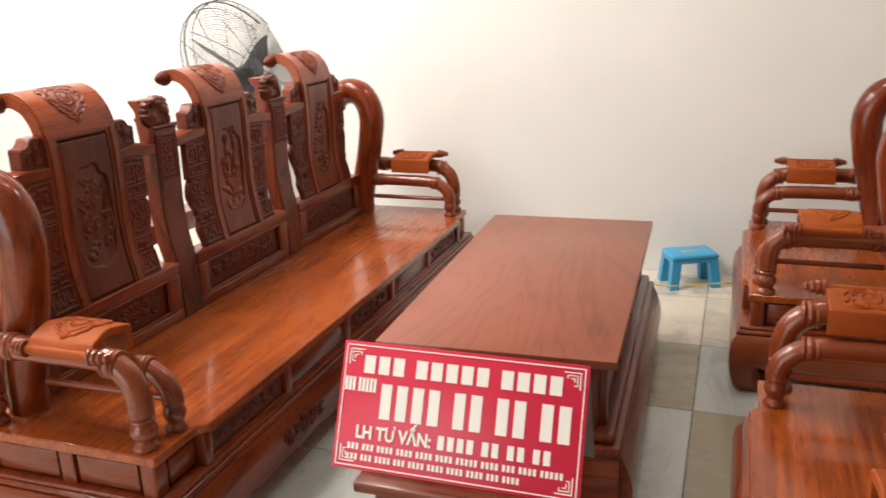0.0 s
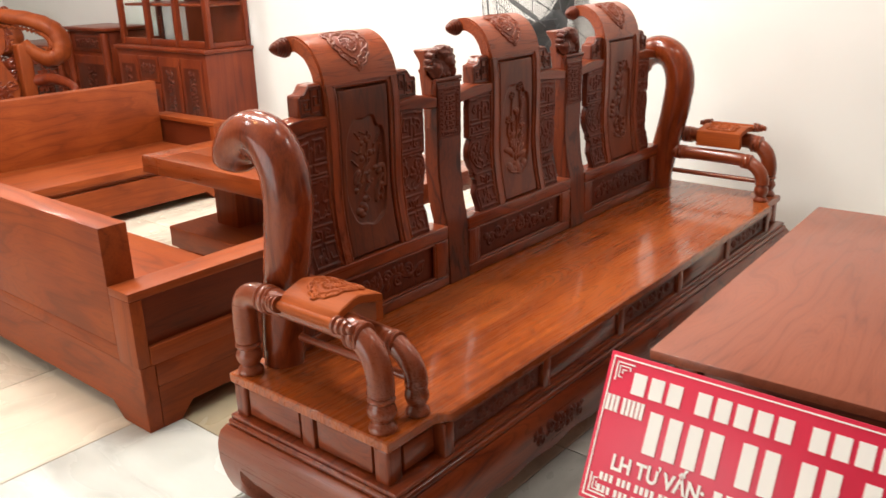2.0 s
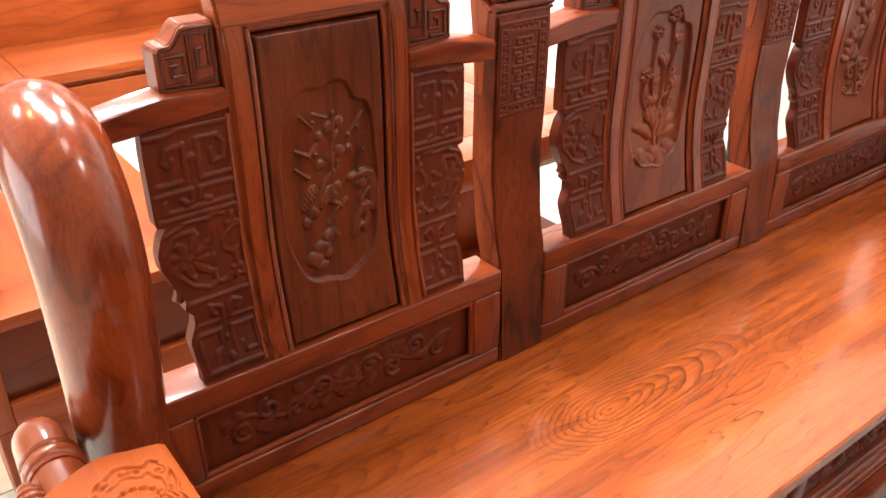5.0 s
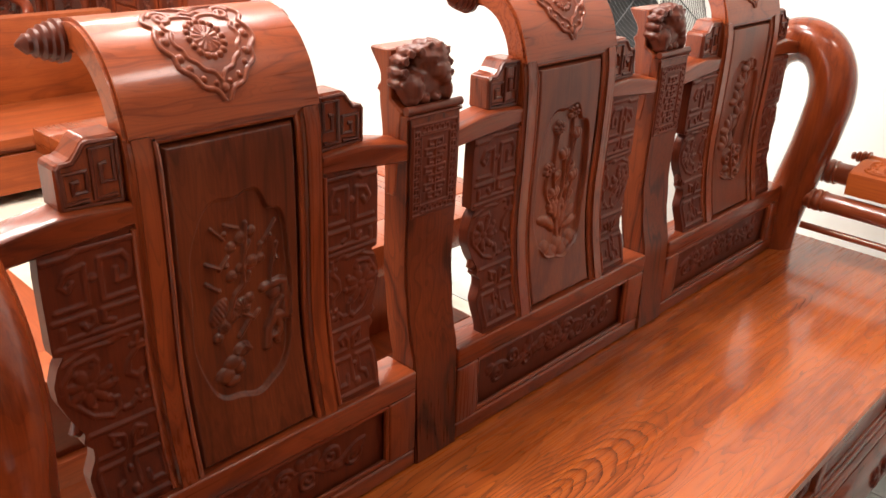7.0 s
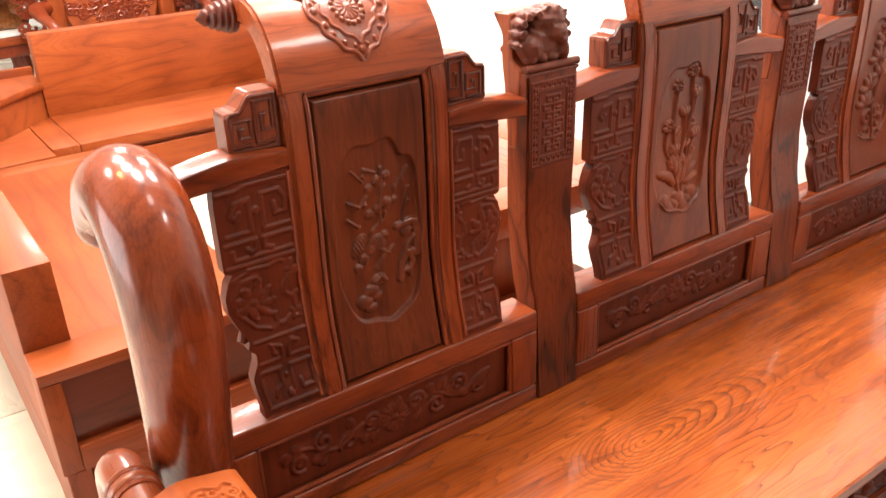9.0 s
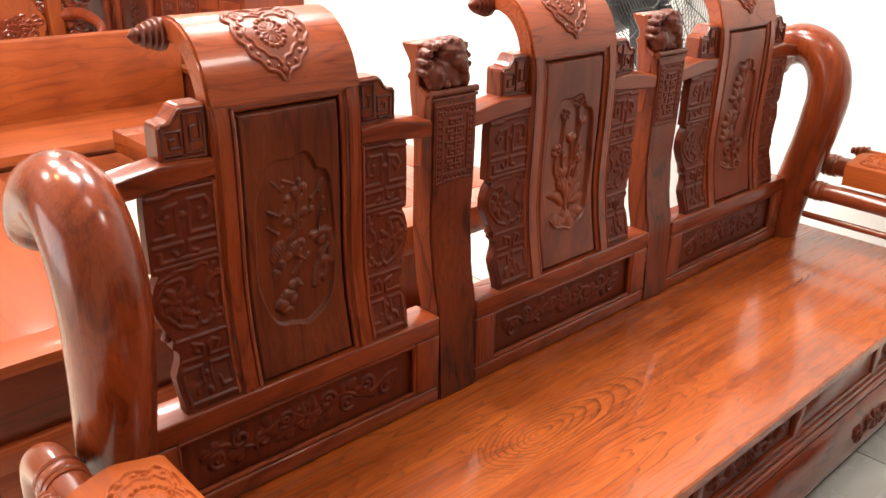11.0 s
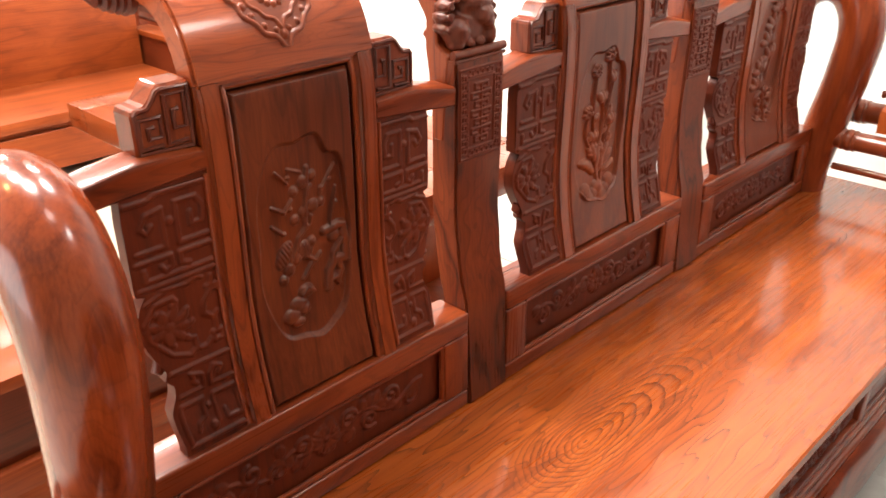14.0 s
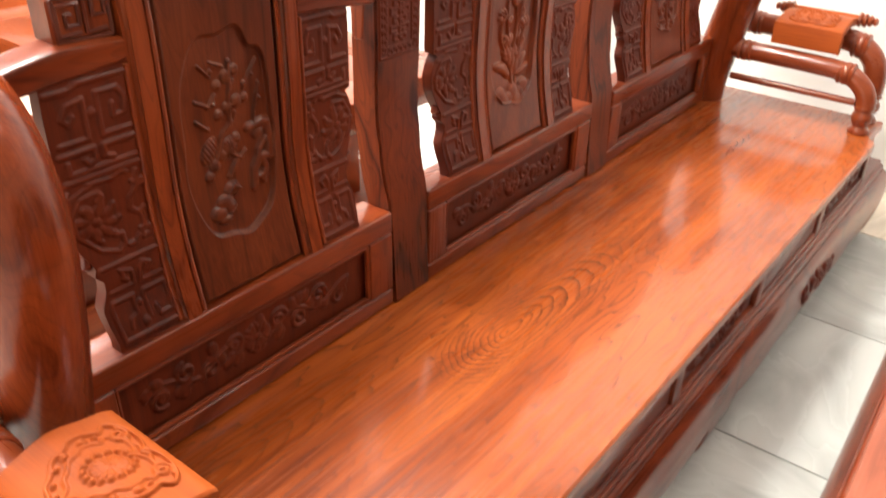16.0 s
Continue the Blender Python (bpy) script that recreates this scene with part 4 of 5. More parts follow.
def carved_seat(name, at, turn, length, splats, posts, label, category, group=""):
    root = thing(name, at, label, category, group, turn)
    L = length
    # seat board with a shallow step in its front edge
    f = 0.026
    outline = [(0.0, 0.0), (0.0, 0.16)] + [(f * (1 - math.cos(math.pi * i / 6)) / 2, 0.16 + 0.05 * i / 6) for i in range(1, 7)]
    outline += [(f * (1 + math.cos(math.pi * i / 6)) / 2, L - 0.21 + 0.05 * i / 6) for i in range(0, 7)] + [(0.0, L), (-0.60, L), (-0.60, 0.0)]
    bm = slab(bmesh.new(), outline, lambda u, v, w: Vector((u, v, SEAT_Z - 0.03 + w)), 0.03, 0.004)
    part("seat_board", bm, seat_wood, root, "glossy orange-brown seat board with bold oval grain")
    # framed box under the seat
    part("seat_box", boxed(-0.585, -0.035, 0.035, L - 0.035, 0.252, 0.366, 0.003), carved, root)
    front_x = 0.020
    n = max(3, 2 * round(L / 0.75) + 1) if L > 1.5 else 3
    edges = [0.012] + [0.2 + (L - 0.4) * i / (n - 2) for i in range(n - 1)] + [L - 0.012]
    for e in edges[1:-1]:
        part("front_stile", boxed(-0.05, front_x, e - 0.02, e + 0.02, 0.268, 0.366, 0.005), wood_z, root)
    part("front_rail", boxed(-0.05, front_x - 0.002, 0.185, L - 0.185, 0.354, 0.3655, 0.003), wood_y, root)
    part("front_rail", boxed(-0.05, front_x - 0.002, 0.185, L - 0.185, 0.268, 0.283, 0.003), wood_y, root)
    for i in range(n):
        a, b = max(edges[i], 0.037) + 0.026, min(edges[i + 1], L - 0.037) - 0.026
        if i % 2:
            bm = boxed(-0.05, 0.008, a, b, 0.285, 0.352, 0.003)
            pan = part("carved_drawer_panel", bm, carved, root)
            scrolls(root, pan, a + 0.01, b - 0.01, 0.289, 0.349, i)
        else:
            part("plain_drawer_panel", boxed(-0.05, -0.010 if i in (0, n - 1) else 0.013, a, b, 0.284, 0.355, 0.004), wood_y, root)
    for y0, y1 in ((0.0075, 0.05), (L - 0.05, L - 0.0075)):
        part("side_stile", boxed(-0.320, -0.272, y0, y1, 0.268, 0.366, 0.006), wood_z, root)
        q0, q1 = (0.005, 0.058) if y0 < 0.5 else (L - 0.058, L - 0.005)
        for x in (-0.593, -0.058):
            part("corner_post", boxed(x, x + 0.049, q0, q1, 0.267, 0.3665, 0.009, seg=3), wood_z, root)
        a, b = (0.0115, 0.05) if y0 < 0.5 else (L - 0.05, L - 0.0115)
        for x0, x1 in ((-0.536, -0.330), (-0.262, -0.068)):
            part("side_panel", boxed(x0, x1, a, b, 0.279, 0.358, 0.004), wood_x, root)
    # waist moulding and skirt with curled feet
    part("waist_lip", boxed(-0.604, 0.026, -0.008, L + 0.008, 0.256, 0.270, 0.005), wood_y, root)
    part("waist_moulding", boxed(-0.612, 0.036, -0.016, L + 0.016, 0.236, 0.2555, 0.009, 3), wood_y, root)
    skirt(root, L)
    # back: posts, lower panels, rails, ears and splats
    for y in posts:
        middle_post(root, y)
    w = POST_W / 2
    spans = [0.19] + [q for p in posts for q in (p - w, p + w)] + [L - 0.19]
    for i, yc in enumerate(splats):
        a, b = spans[2 * i], spans[2 * i + 1]
        back_span(root, a, b, yc, i)
    scroll_post(root, 0.145)
    scroll_post(root, L - 0.145)
    low, high = (0.656, 0.690) if turn == 0 else (0.690, 0.656)
    bench_arm(root, 0.042, 0.150, 1, low)
    bench_arm(root, L - 0.032, L - 0.150, -1, high)
    return root


def scrolls(root, parent, y0, y1, z0, z1, seed):
    W, hgt = y1 - y0, z1 - z0
    relief_part("scroll_relief", parent, carved, int(W / 0.0025), 36, lambda U, V, H: (0.0085 + H * 1.3, y0 + W * U, z0 + hgt * V), lambda U, V: carve_vine((U - 0.5) * W, (V - 0.5) * hgt, W * 0.47, hgt * 0.42, seed))


FOOT_Z = (0.0, 0.014, 0.035, 0.075, 0.125, 0.175, 0.205, 0.222, 0.233, 0.237)
FOOT_O = (-0.008, 0.008, 0.020, 0.032, 0.040, 0.041, 0.036, 0.031, 0.025, 0.020)


def bow(z):
    return float(np.interp(z, FOOT_Z, FOOT_O))


def skirt(root, L):
    """Mitred, bowed aprons with scalloped lower edges; at the corners they run down into feet that curl in."""
    x0, x1 = -0.595, 0.016

    def lower(t, legs):
        """Height of the apron's lower edge at t along it."""
        d = min(abs(t - q) for q in legs)
        if d < 0.062:
            return 0.0
        if d < 0.082:
            return 0.125 * math.sin((d - 0.062) / 0.020 * math.pi / 2) ** 0.5
        if d < 0.13:
            return 0.125 - 0.022 * (d - 0.082) / 0.048
        return 0.097 + 0.006 * math.cos((d - 0.13) * 30)

    def apron(name, n, length, legs, put, mat):
        rings = []
        for k in range(n + 1):
            t = length * k / n
            zl = lower(t, legs)
            zs = [0.237 - (0.237 - zl) * i / 14 for i in range(15)]

            def along(o):
                return -o + (length + 2 * o) * t / length

            rings.append([put(along(bow(z)), bow(z), z) for z in zs] + [put(along(bow(z) - 0.034), bow(z) - 0.034, z) for z in zs[::-1]])
        bm = grid_faces(bmesh.new(), rings)
        bmesh.ops.recalc_face_normals(bm, faces=bm.faces)
        return part(name, bm, mat, root)

    D = x1 - x0
    legs = [0.0, L] if L < 1.5 else [0.0, L / 2, L]
    f = apron("front_apron", int(L * 110), L, legs, lambda t, o, z: Vector((x1 + o, t, z)), wood_y)
    apron("back_apron", int(L * 60), L, legs, lambda t, o, z: Vector((x0 - o, t, z)), wood_y)
    apron("side_apron", 90, D, [0.0, D], lambda t, o, z: Vector((x0 + t, -o, z)), rail_wood)
    apron("side_apron", 90, D, [0.0, D], lambda t, o, z: Vector((x0 + t, L + o, z)), rail_wood)
    if L > 1.5:
        for yc in (L * 0.25, L * 0.74):
            relief_part("apron_flower", f, carved, 130, 50, lambda U, V, H: (np.interp(0.118 + 0.095 * V, FOOT_Z, FOOT_O) + x1 + 1.4 * H - 0.0006, yc + (U - 0.5) * 0.30, 0.118 + 0.095 * V), lambda U, V: carve_vine((U - 0.5) * 0.30, (V - 0.5) * 0.095, 0.14, 0.040, 4) * (np.hypot((U - 0.5) * 2, (V - 0.5) * 2) < 0.95))
    # tips of the feet, curling inwards along the floor
    for x, sx in ((x0, -1), (x1, 1)):
        for y, sy in ((0.0, -1), (L, 1)):
            path = [(x + sx * q * 0.707, y + sy * q * 0.707, z) for q, z in ((-0.005, 0.075), (-0.012, 0.045), (-0.034, 0.030), (-0.070, 0.028), (-0.100, 0.032), (-0.120, 0.046), (-0.122, 0.060))]
            pts = spline(path, 4)
            radii = [float(np.interp(k / (len(pts) - 1), (0, 0.35, 0.7, 0.9, 1), (0.030, 0.030, 0.028, 0.022, 0.010))) for k in range(len(pts))]
            part("curled_foot", tube(bmesh.new(), pts, radii, 16), wood_z, root)


EAR_Z = [0.604, 0.62, 0.65, 0.675, 0.70, 0.718, 0.730, 0.742, 0.77, 0.80, 0.825, 0.85, 0.865, 0.868, 0.88, 0.93, 0.975, 1.016]
EAR_Q = [0.84, 0.83, 0.86, 0.87, 0.78, 0.77, 0.86, 0.82, 0.93, 1.02, 1.03, 0.97, 0.89, 0.99, 1.0, 1.0, 1.0, 0.98]


def ear_edge(z):
    return np.interp(z, EAR_Z, EAR_Q)


def ear(bm, y_in, y_out):
    """Fretted side panel with a stepped, lobed outer edge."""
    rings = []
    for i in range(80):
        z = 0.604 + 0.412 * i / 79
        yo = y_in + (y_out - y_in) * float(ear_edge(z))
        rings.append([on_back(y_in, z, -0.001), on_back(yo, z, -0.001), on_back(yo, z, -0.024), on_back(y_in, z, -0.024)])
    grid_faces(bm, rings)
    bmesh.ops.recalc_face_normals(bm, faces=bm.faces)
    return bm


def back_span(root, a, b, yc, seed):
    """All between two posts: lower panel, top rail, ears, stepped blocks and the splat."""
    splat(root, yc, seed)
    # lower framed panel, sunk behind a moulded frame
    z0, z1 = SEAT_Z + 0.002, 0.608
    l0, l1 = a + 0.062, b - 0.066
    for name, y0, y1, za, zb, mat in (("lower_rail", a, b, z0, 0.433, wood_y), ("middle_rail", a, b, 0.563, z1, wood_y), ("lower_stile", a, l0, 0.4335, 0.5625, wood_z), ("lower_stile", l1, b, 0.4335, 0.5625, wood_z)):
        part(name, boxed(-0.60, -0.521, y0, y1, za, zb, 0.005, 3), mat, root)
    lp = part("lower_panel", boxed(-0.58, -0.5385, l0 - 0.002, l1 + 0.002, 0.431, 0.565, 0.0), carved, root)
    W, hgt = l1 - l0 - 0.026, 0.106
    relief_part("vine_relief", lp, carved, int(W / 0.0019), 60, lambda U, V, H: (-0.538 + 0.8 * H, (l0 + l1) / 2 + (U - 0.5) * W, 0.445 + hgt * V), lambda U, V: carve_vine((U - 0.5) * W, (V - 0.5) * hgt, W * 0.46, 0.042, seed))
    for q in (0.4385, 0.5575):
        part("panel_bead", tube(bmesh.new(), [(-0.529, l0 + 0.002, q), (-0.529, l1 - 0.002, q)], 0.0055, 8), wood_y, lp)
    for q in (l0 + 0.002, l1 - 0.002):
        part("panel_bead", tube(bmesh.new(), [(-0.529, q, 0.4385), (-0.529, q, 0.5575)], 0.0055, 8), wood_z, lp)
    hw = SPLAT_HW
    for s, lo, hi in ((-1, a, yc - hw), (1, yc + hw, b)):
        # top rail, swelling beside the splat and dipping towards the post
        y_post, y_spl = (lo, hi) if s < 0 else (hi, lo)
        rings = []
        for i in range(17):
            t = i / 16
            y = y_spl + (y_post - y_spl) * t
            zz1 = 1.047 + 0.005 * math.sin(min(1, t / 0.95) * math.pi) - 0.012 * max(0, t - 0.45) / 0.55
            zz0 = 1.016 - 0.016 * t
            rings.append([Vector((-0.561, y, zz0)), Vector((-0.5565, y, zz0 + 0.004)), Vector((-0.5565, y, zz1 - 0.014)), Vector((-0.555, y, zz1 - 0.009)), Vector((-0.556, y, zz1 - 0.004)), Vector((-0.561, y, zz1)), Vector((-0.604, y, zz1 + 0.002)), Vector((-0.604, y, zz0))])
        bm = grid_faces(bmesh.new(), rings)
        bmesh.ops.recalc_face_normals(bm, faces=bm.faces)
        part("top_rail", bm, wood_y, root)
        y_in = hi if s < 0 else lo
        y_out = y_in + s * (0.127 if s < 0 else 0.112)
        y_out = min(max(y_out, lo + 0.02), hi - 0.02)
        e = part("ear_panel", ear(bmesh.new(), y_in, y_out), carved, root, "dark carved fret panel with a lobed edge")
        part("ear_lip", tube(bmesh.new(), [on_back(y_in + s * 0.003, 0.612 + 0.40 * k / 14, 0.001) for k in range(15)], 0.004, 8), stile_wood, e)
        z_knob = 0.747
        y_knob = y_in + (y_out - y_in) * float(ear_edge(z_knob))
        part("ear_curl", tube(bmesh.new(), [on_back(y_knob - s * 0.012, z_knob + 0.016, -0.011), on_back(y_knob + s * 0.002, z_knob + 0.008, -0.011), on_back(y_knob + s * 0.006, z_knob, -0.011), on_back(y_knob + s * 0.001, z_knob - 0.006, -0.011)], [0.004, 0.009, 0.0095, 0.006], 10), carved, e)
        W = abs(y_out - y_in)

        def put(U, V, H):
            z = 0.608 + 0.400 * V
            y = y_in + (y_out - y_in) * ear_edge(z) * (U if s > 0 else 1 - U)
            return np.interp(z, BACK_Z, BACK_AT) + H + 0.0003, y, z

        relief_part("fret_relief", e, carved, 84, 230, put, lambda U, V: 0.85 * carve_ear(U if s < 0 else 1 - U, V, W * 0.93, 0.400))
        # stepped block on the rail, its face sunk round a key
        yo = y_in + s * (0.086 if s < 0 else 0.092)
        prof = [(y_in, 1.046), (yo, 1.050), (yo, 1.108), (yo - s * 0.004, 1.112), (yo - s * 0.020, 1.113), (yo - s * 0.028, 1.122), (yo - s * 0.038, 1.136), (yo - s * 0.044, 1.138), (y_in, 1.138)]
        bm = slab(bmesh.new(), prof, lambda u, v, w: Vector((-0.618 + w, u, v)), 0.048, 0.0035)
        blk = part("stepped_block", bm, wood_z, root, smooth=False)
        ym = (y_in + yo) / 2
        rim = [(ym + (q - ym) * 0.88, 1.088 + (z - 1.088) * 0.88) for q, z in prof]
        bm = tube(bmesh.new(), [Vector((-0.570, q, z)) for q, z in rim + rim[:1]], 0.0036, 6)
        for c0, c1, zt in ((y_in + s * 0.012, y_in + s * 0.040, 1.124), (y_in + s * 0.048, y_in + s * 0.078, 1.098)):
            zb = 1.060
            h = zt - zb
            tube(bm, [Vector((-0.5695, q, z)) for q, z in ((c0, zb), (c1, zb), (c1, zt), (c0, zt), (c0, zb + h * 0.3), (c0 + (c1 - c0) * 0.6, zb + h * 0.3), (c0 + (c1 - c0) * 0.6, zb + h * 0.68), (c0 + (c1 - c0) * 0.35, zb + h * 0.68))], 0.0036, 6)
        bmesh.ops.recalc_face_normals(bm, faces=bm.faces)
        part("key_relief", bm, beast_wood, blk)


bench = carved_seat("long_bench", (0, 0, 0), 0, 2.62, [0.538, 1.315, 2.098], [0.9215, 1.701], "long carved rosewood bench with three rolled splats and scroll posts", "bench")
near_chair = carved_seat("armchair", (1.44, 0.86, 0), 180, 1.10, [0.55], [], "carved rosewood armchair with rolled back facing the table", "armchair", "armchairs by the table")
copy_thing(near_chair, pose(1.42, 2.70, 0, 0, 0, 180))


# ---- coffee table, sign, stool, fan ----
def coffee_table():
    root = thing("coffee_table", (0.70, 1.30, 0), "low carved rosewood coffee table with a plain dull top", "table", turn=2.0)
    part("tabletop", boxed(-0.348, 0.348, -0.745, 0.745, 0.508, 0.534, 0.004), top_wood, root, "plain matt red-brown tabletop")
    part("body", boxed(-0.29, 0.29, -0.66, 0.66, 0.30, 0.507, 0.004), carved, root)
    for x in (-0.295, 0.295):
        for i in range(4):
            y = -0.64 + 1.28 * i / 3
            part("side_stile", boxed(x - 0.02, x + 0.02, y - 0.025, y + 0.025, 0.30, 0.507, 0.006), wood_z, root)
        for i in range(3):
            y0 = -0.64 + 1.28 * i / 3 + 0.035
            p = part("side_panel", boxed(x - 0.01, x + 0.01, y0, y0 + 1.28 / 3 - 0.07, 0.325, 0.485, 0.006), wood_y, root)
    for y in (-0.665, 0.665):
        for x in (-0.27, 0.27):
            part("end_stile", boxed(x - 0.025, x + 0.025, y - 0.02, y + 0.02, 0.30, 0.507, 0.006), wood_z, root)
        part("end_panel", boxed(-0.235, 0.235, y - 0.01, y + 0.01, 0.325, 0.485, 0.006), wood_x, root)
    part("waist_moulding", boxed(-0.345, 0.345, -0.72, 0.72, 0.27, 0.30, 0.012, 3), wood_y, root)
    part("apron_rail", boxed(-0.365, 0.365, -0.735, 0.735, 0.235, 0.268, 0.01, 3), wood_y, root)
    for sx in (-1, 1):
        rings = []
        for i in range(61):
            t = -0.73 + 1.46 * i / 60
            d = 0.73 - abs(t)
            zl = 0.0 if d < 0.09 else (0.12 * math.sin(min(1, (d - 0.09) / 0.06) * math.pi / 2) + 0.012 * math.cos(d * 24))
            zs = [0.236 - (0.236 - zl) * k / 8 for k in range(9)]
            o = [0.05 * math.sin(math.pi * (0.12 + 0.8 * (1 - z / 0.236))) for z in zs]
            rings.append([Vector((sx * (0.35 + q), t, z)) for q, z in zip(o, zs)] + [Vector((sx * (0.31 + q), t, z)) for q, z in list(zip(o, zs))[::-1]])
        bm = grid_faces(bmesh.new(), rings)
        bmesh.ops.recalc_face_normals(bm, faces=bm.faces)
        part("side_apron", bm, wood_y, root)
    for sy in (-1, 1):
        rings = []
        for i in range(31):
            t = -0.36 + 0.72 * i / 30
            d = 0.36 - abs(t)
            zl = 0.0 if d < 0.09 else (0.12 * math.sin(min(1, (d - 0.09) / 0.06) * math.pi / 2) + 0.012 * math.cos(d * 24))
            zs = [0.236 - (0.236 - zl) * k / 8 for k in range(9)]
            o = [0.05 * math.sin(math.pi * (0.12 + 0.8 * (1 - z / 0.236))) for z in zs]
            rings.append([Vector((t, sy * (0.71 + q), z)) for q, z in zip(o, zs)] + [Vector((t, sy * (0.67 + q), z)) for q, z in list(zip(o, zs))[::-1]])
        bm = grid_faces(bmesh.new(), rings)
        bmesh.ops.recalc_face_normals(bm, faces=bm.faces)
        part("end_apron", bm, wood_x, root)
    return root


coffee_table()


def wooden_stand():
    root = thing("wooden_stool", (0.76, 0.26, 0), "low rosewood stool carrying the red sign", "stool")
    part("seat", boxed(-0.24, 0.24, -0.2, 0.2, 0.355, 0.384, 0.006), wood_x, root)
    part("apron", boxed(-0.2, 0.2, -0.165, 0.165, 0.29, 0.354, 0.006), wood_x, root)
    for x in (-0.185, 0.185):
        for y in (-0.15, 0.15):
            part("leg", boxed(x - 0.025, x + 0.025, y - 0.022, y + 0.022, 0.0, 0.30, 0.008), wood_z, root)


wooden_stand()


def red_sign():
    """A folded advertising board, white print on red."""
    root = thing("advertising_sign", (0.748, 0.11, 0.385), "red advertising board with white writing standing on a stool", "sign")
    tilt = Matrix.Rotation(radians(-24.0), 4, "X")
    W, H = 0.615, 0.312

    def put(bm):
        bmesh.ops.transform(bm, matrix=tilt, verts=bm.verts)
        return bm

    board = part("board", put(boxed(-W / 2, W / 2, 0.0, 0.004, 0.0, H, 0.001)), sign_red, root)
    bm = boxed(-W / 2 + 0.004, W / 2 - 0.002, 0.0, 0.004, -0.30, 0.0, 0.001)
    bmesh.ops.transform(bm, matrix=Matrix.Translation(tilt @ Vector((0, 0.006, H - 0.004))) @ Matrix.Rotation(radians(18), 4, "X"), verts=bm.verts)
    part("back_flap", bm, grey_board, root, "dull grey back of the folded board")

    def bars(name, runs, joined=True):
        """Printed bars: joined where they make one line or frame, else one part for each."""
        for group in ([runs] if joined else [[r] for r in runs]):
            bm = bmesh.new()
            for x0, x1, z0, z1 in group:
                box(bm, x0 - W / 2, x1 - W / 2, -0.0016, 0.0005, H - z1, H - z0, 0)
            ob = part(name, put(bm), sign_white, board, smooth=False)
            if joined:
                tagged(ob, kind="stuff")

    m = 0.008
    bars("border", [(m, W - m, m, m + 0.003), (m, W - m, H - m - 0.003, H - m), (m, m + 0.003, m, H - m), (W - m - 0.003, W - m, m, H - m)])

    def letters(x0, x1, z0, z1, words, thick=0.7):
        """One plain bar for each sign of the writing."""
        total = sum(words) + 0.55 * (len(words) - 1)
        step = (x1 - x0) / total
        x, out = x0, []
        for k, w in enumerate(words):
            for i in range(w):
                out.append((x + step * (1 - thick) / 2, x + step * (1 + thick) / 2, z0, z1))
                x += step
            x += 0.55 * step
        return out

    bars("title_bar", letters(0.055, 0.56, 0.032, 0.076, [3, 5, 4], 0.74), False)
    bars("caption_bar", letters(0.012, 0.098, 0.088, 0.122, [3, 5], 0.72), False)
    bars("number_bar", letters(0.105, 0.588, 0.098, 0.183, [4, 2, 2, 2], 0.66), False)
    bars("second_number_bar", letters(0.265, 0.545, 0.203, 0.236, [4, 2, 2, 2], 0.66), False)
    bars("address_line", letters(0.035, 0.575, 0.2475, 0.263, [3, 3, 4, 4, 4, 4, 5, 4, 3, 4, 5], 0.62) + letters(0.035, 0.475, 0.273, 0.288, [3, 3, 4, 3, 4, 4, 4, 4, 3, 4], 0.62))
    cu = bpy.data.curves.new("contact_line", "FONT")
    cu.body, cu.size, cu.extrude, cu.offset = "LH TƯ VẤN:", 0.046, 0.0006, 0.0014
    tmp = bpy.data.objects.new("contact_line", cu)
    me = bpy.data.meshes.new_from_object(tmp)
    xs = [v.co.x for v in me.vertices]
    k = 0.195 / (max(xs) - min(xs))
    me.transform(tilt @ Matrix.Translation((0.055 - W / 2, -0.0018, H - 0.234)) @ Matrix.Rotation(radians(90), 4, "X") @ Matrix.Diagonal((k, 0.95, 1, 1)))
    me.materials.append(sign_white)
    ob = new("contact_line", me)
    ob.parent = root
    # key-fret corners
    for cx, sx, cz, sz in ((0.018, 1, 0.018, 1), (W - 0.018, -1, 0.018, 1), (0.018, 1, H - 0.018, -1), (W - 0.018, -1, H - 0.018, -1)):
        runs = []
        for a, b, c, d in ((0, 0.04, 0, 0.003), (0, 0.003, 0, 0.04), (0.007, 0.03, 0.007, 0.0095), (0.007, 0.0095, 0.007, 0.03), (0.03, 0.0325, 0.007, 0.016), (0.007, 0.016, 0.03, 0.0325), (0.014, 0.024, 0.014, 0.0165), (0.014, 0.0165, 0.014, 0.024)):
            x = sorted((cx + sx * a, cx + sx * b))
            z = sorted((cz + sz * c, cz + sz * d))
            runs.append((x[0], x[1], z[0], z[1]))
        bars("corner_fret", runs)


red_sign()


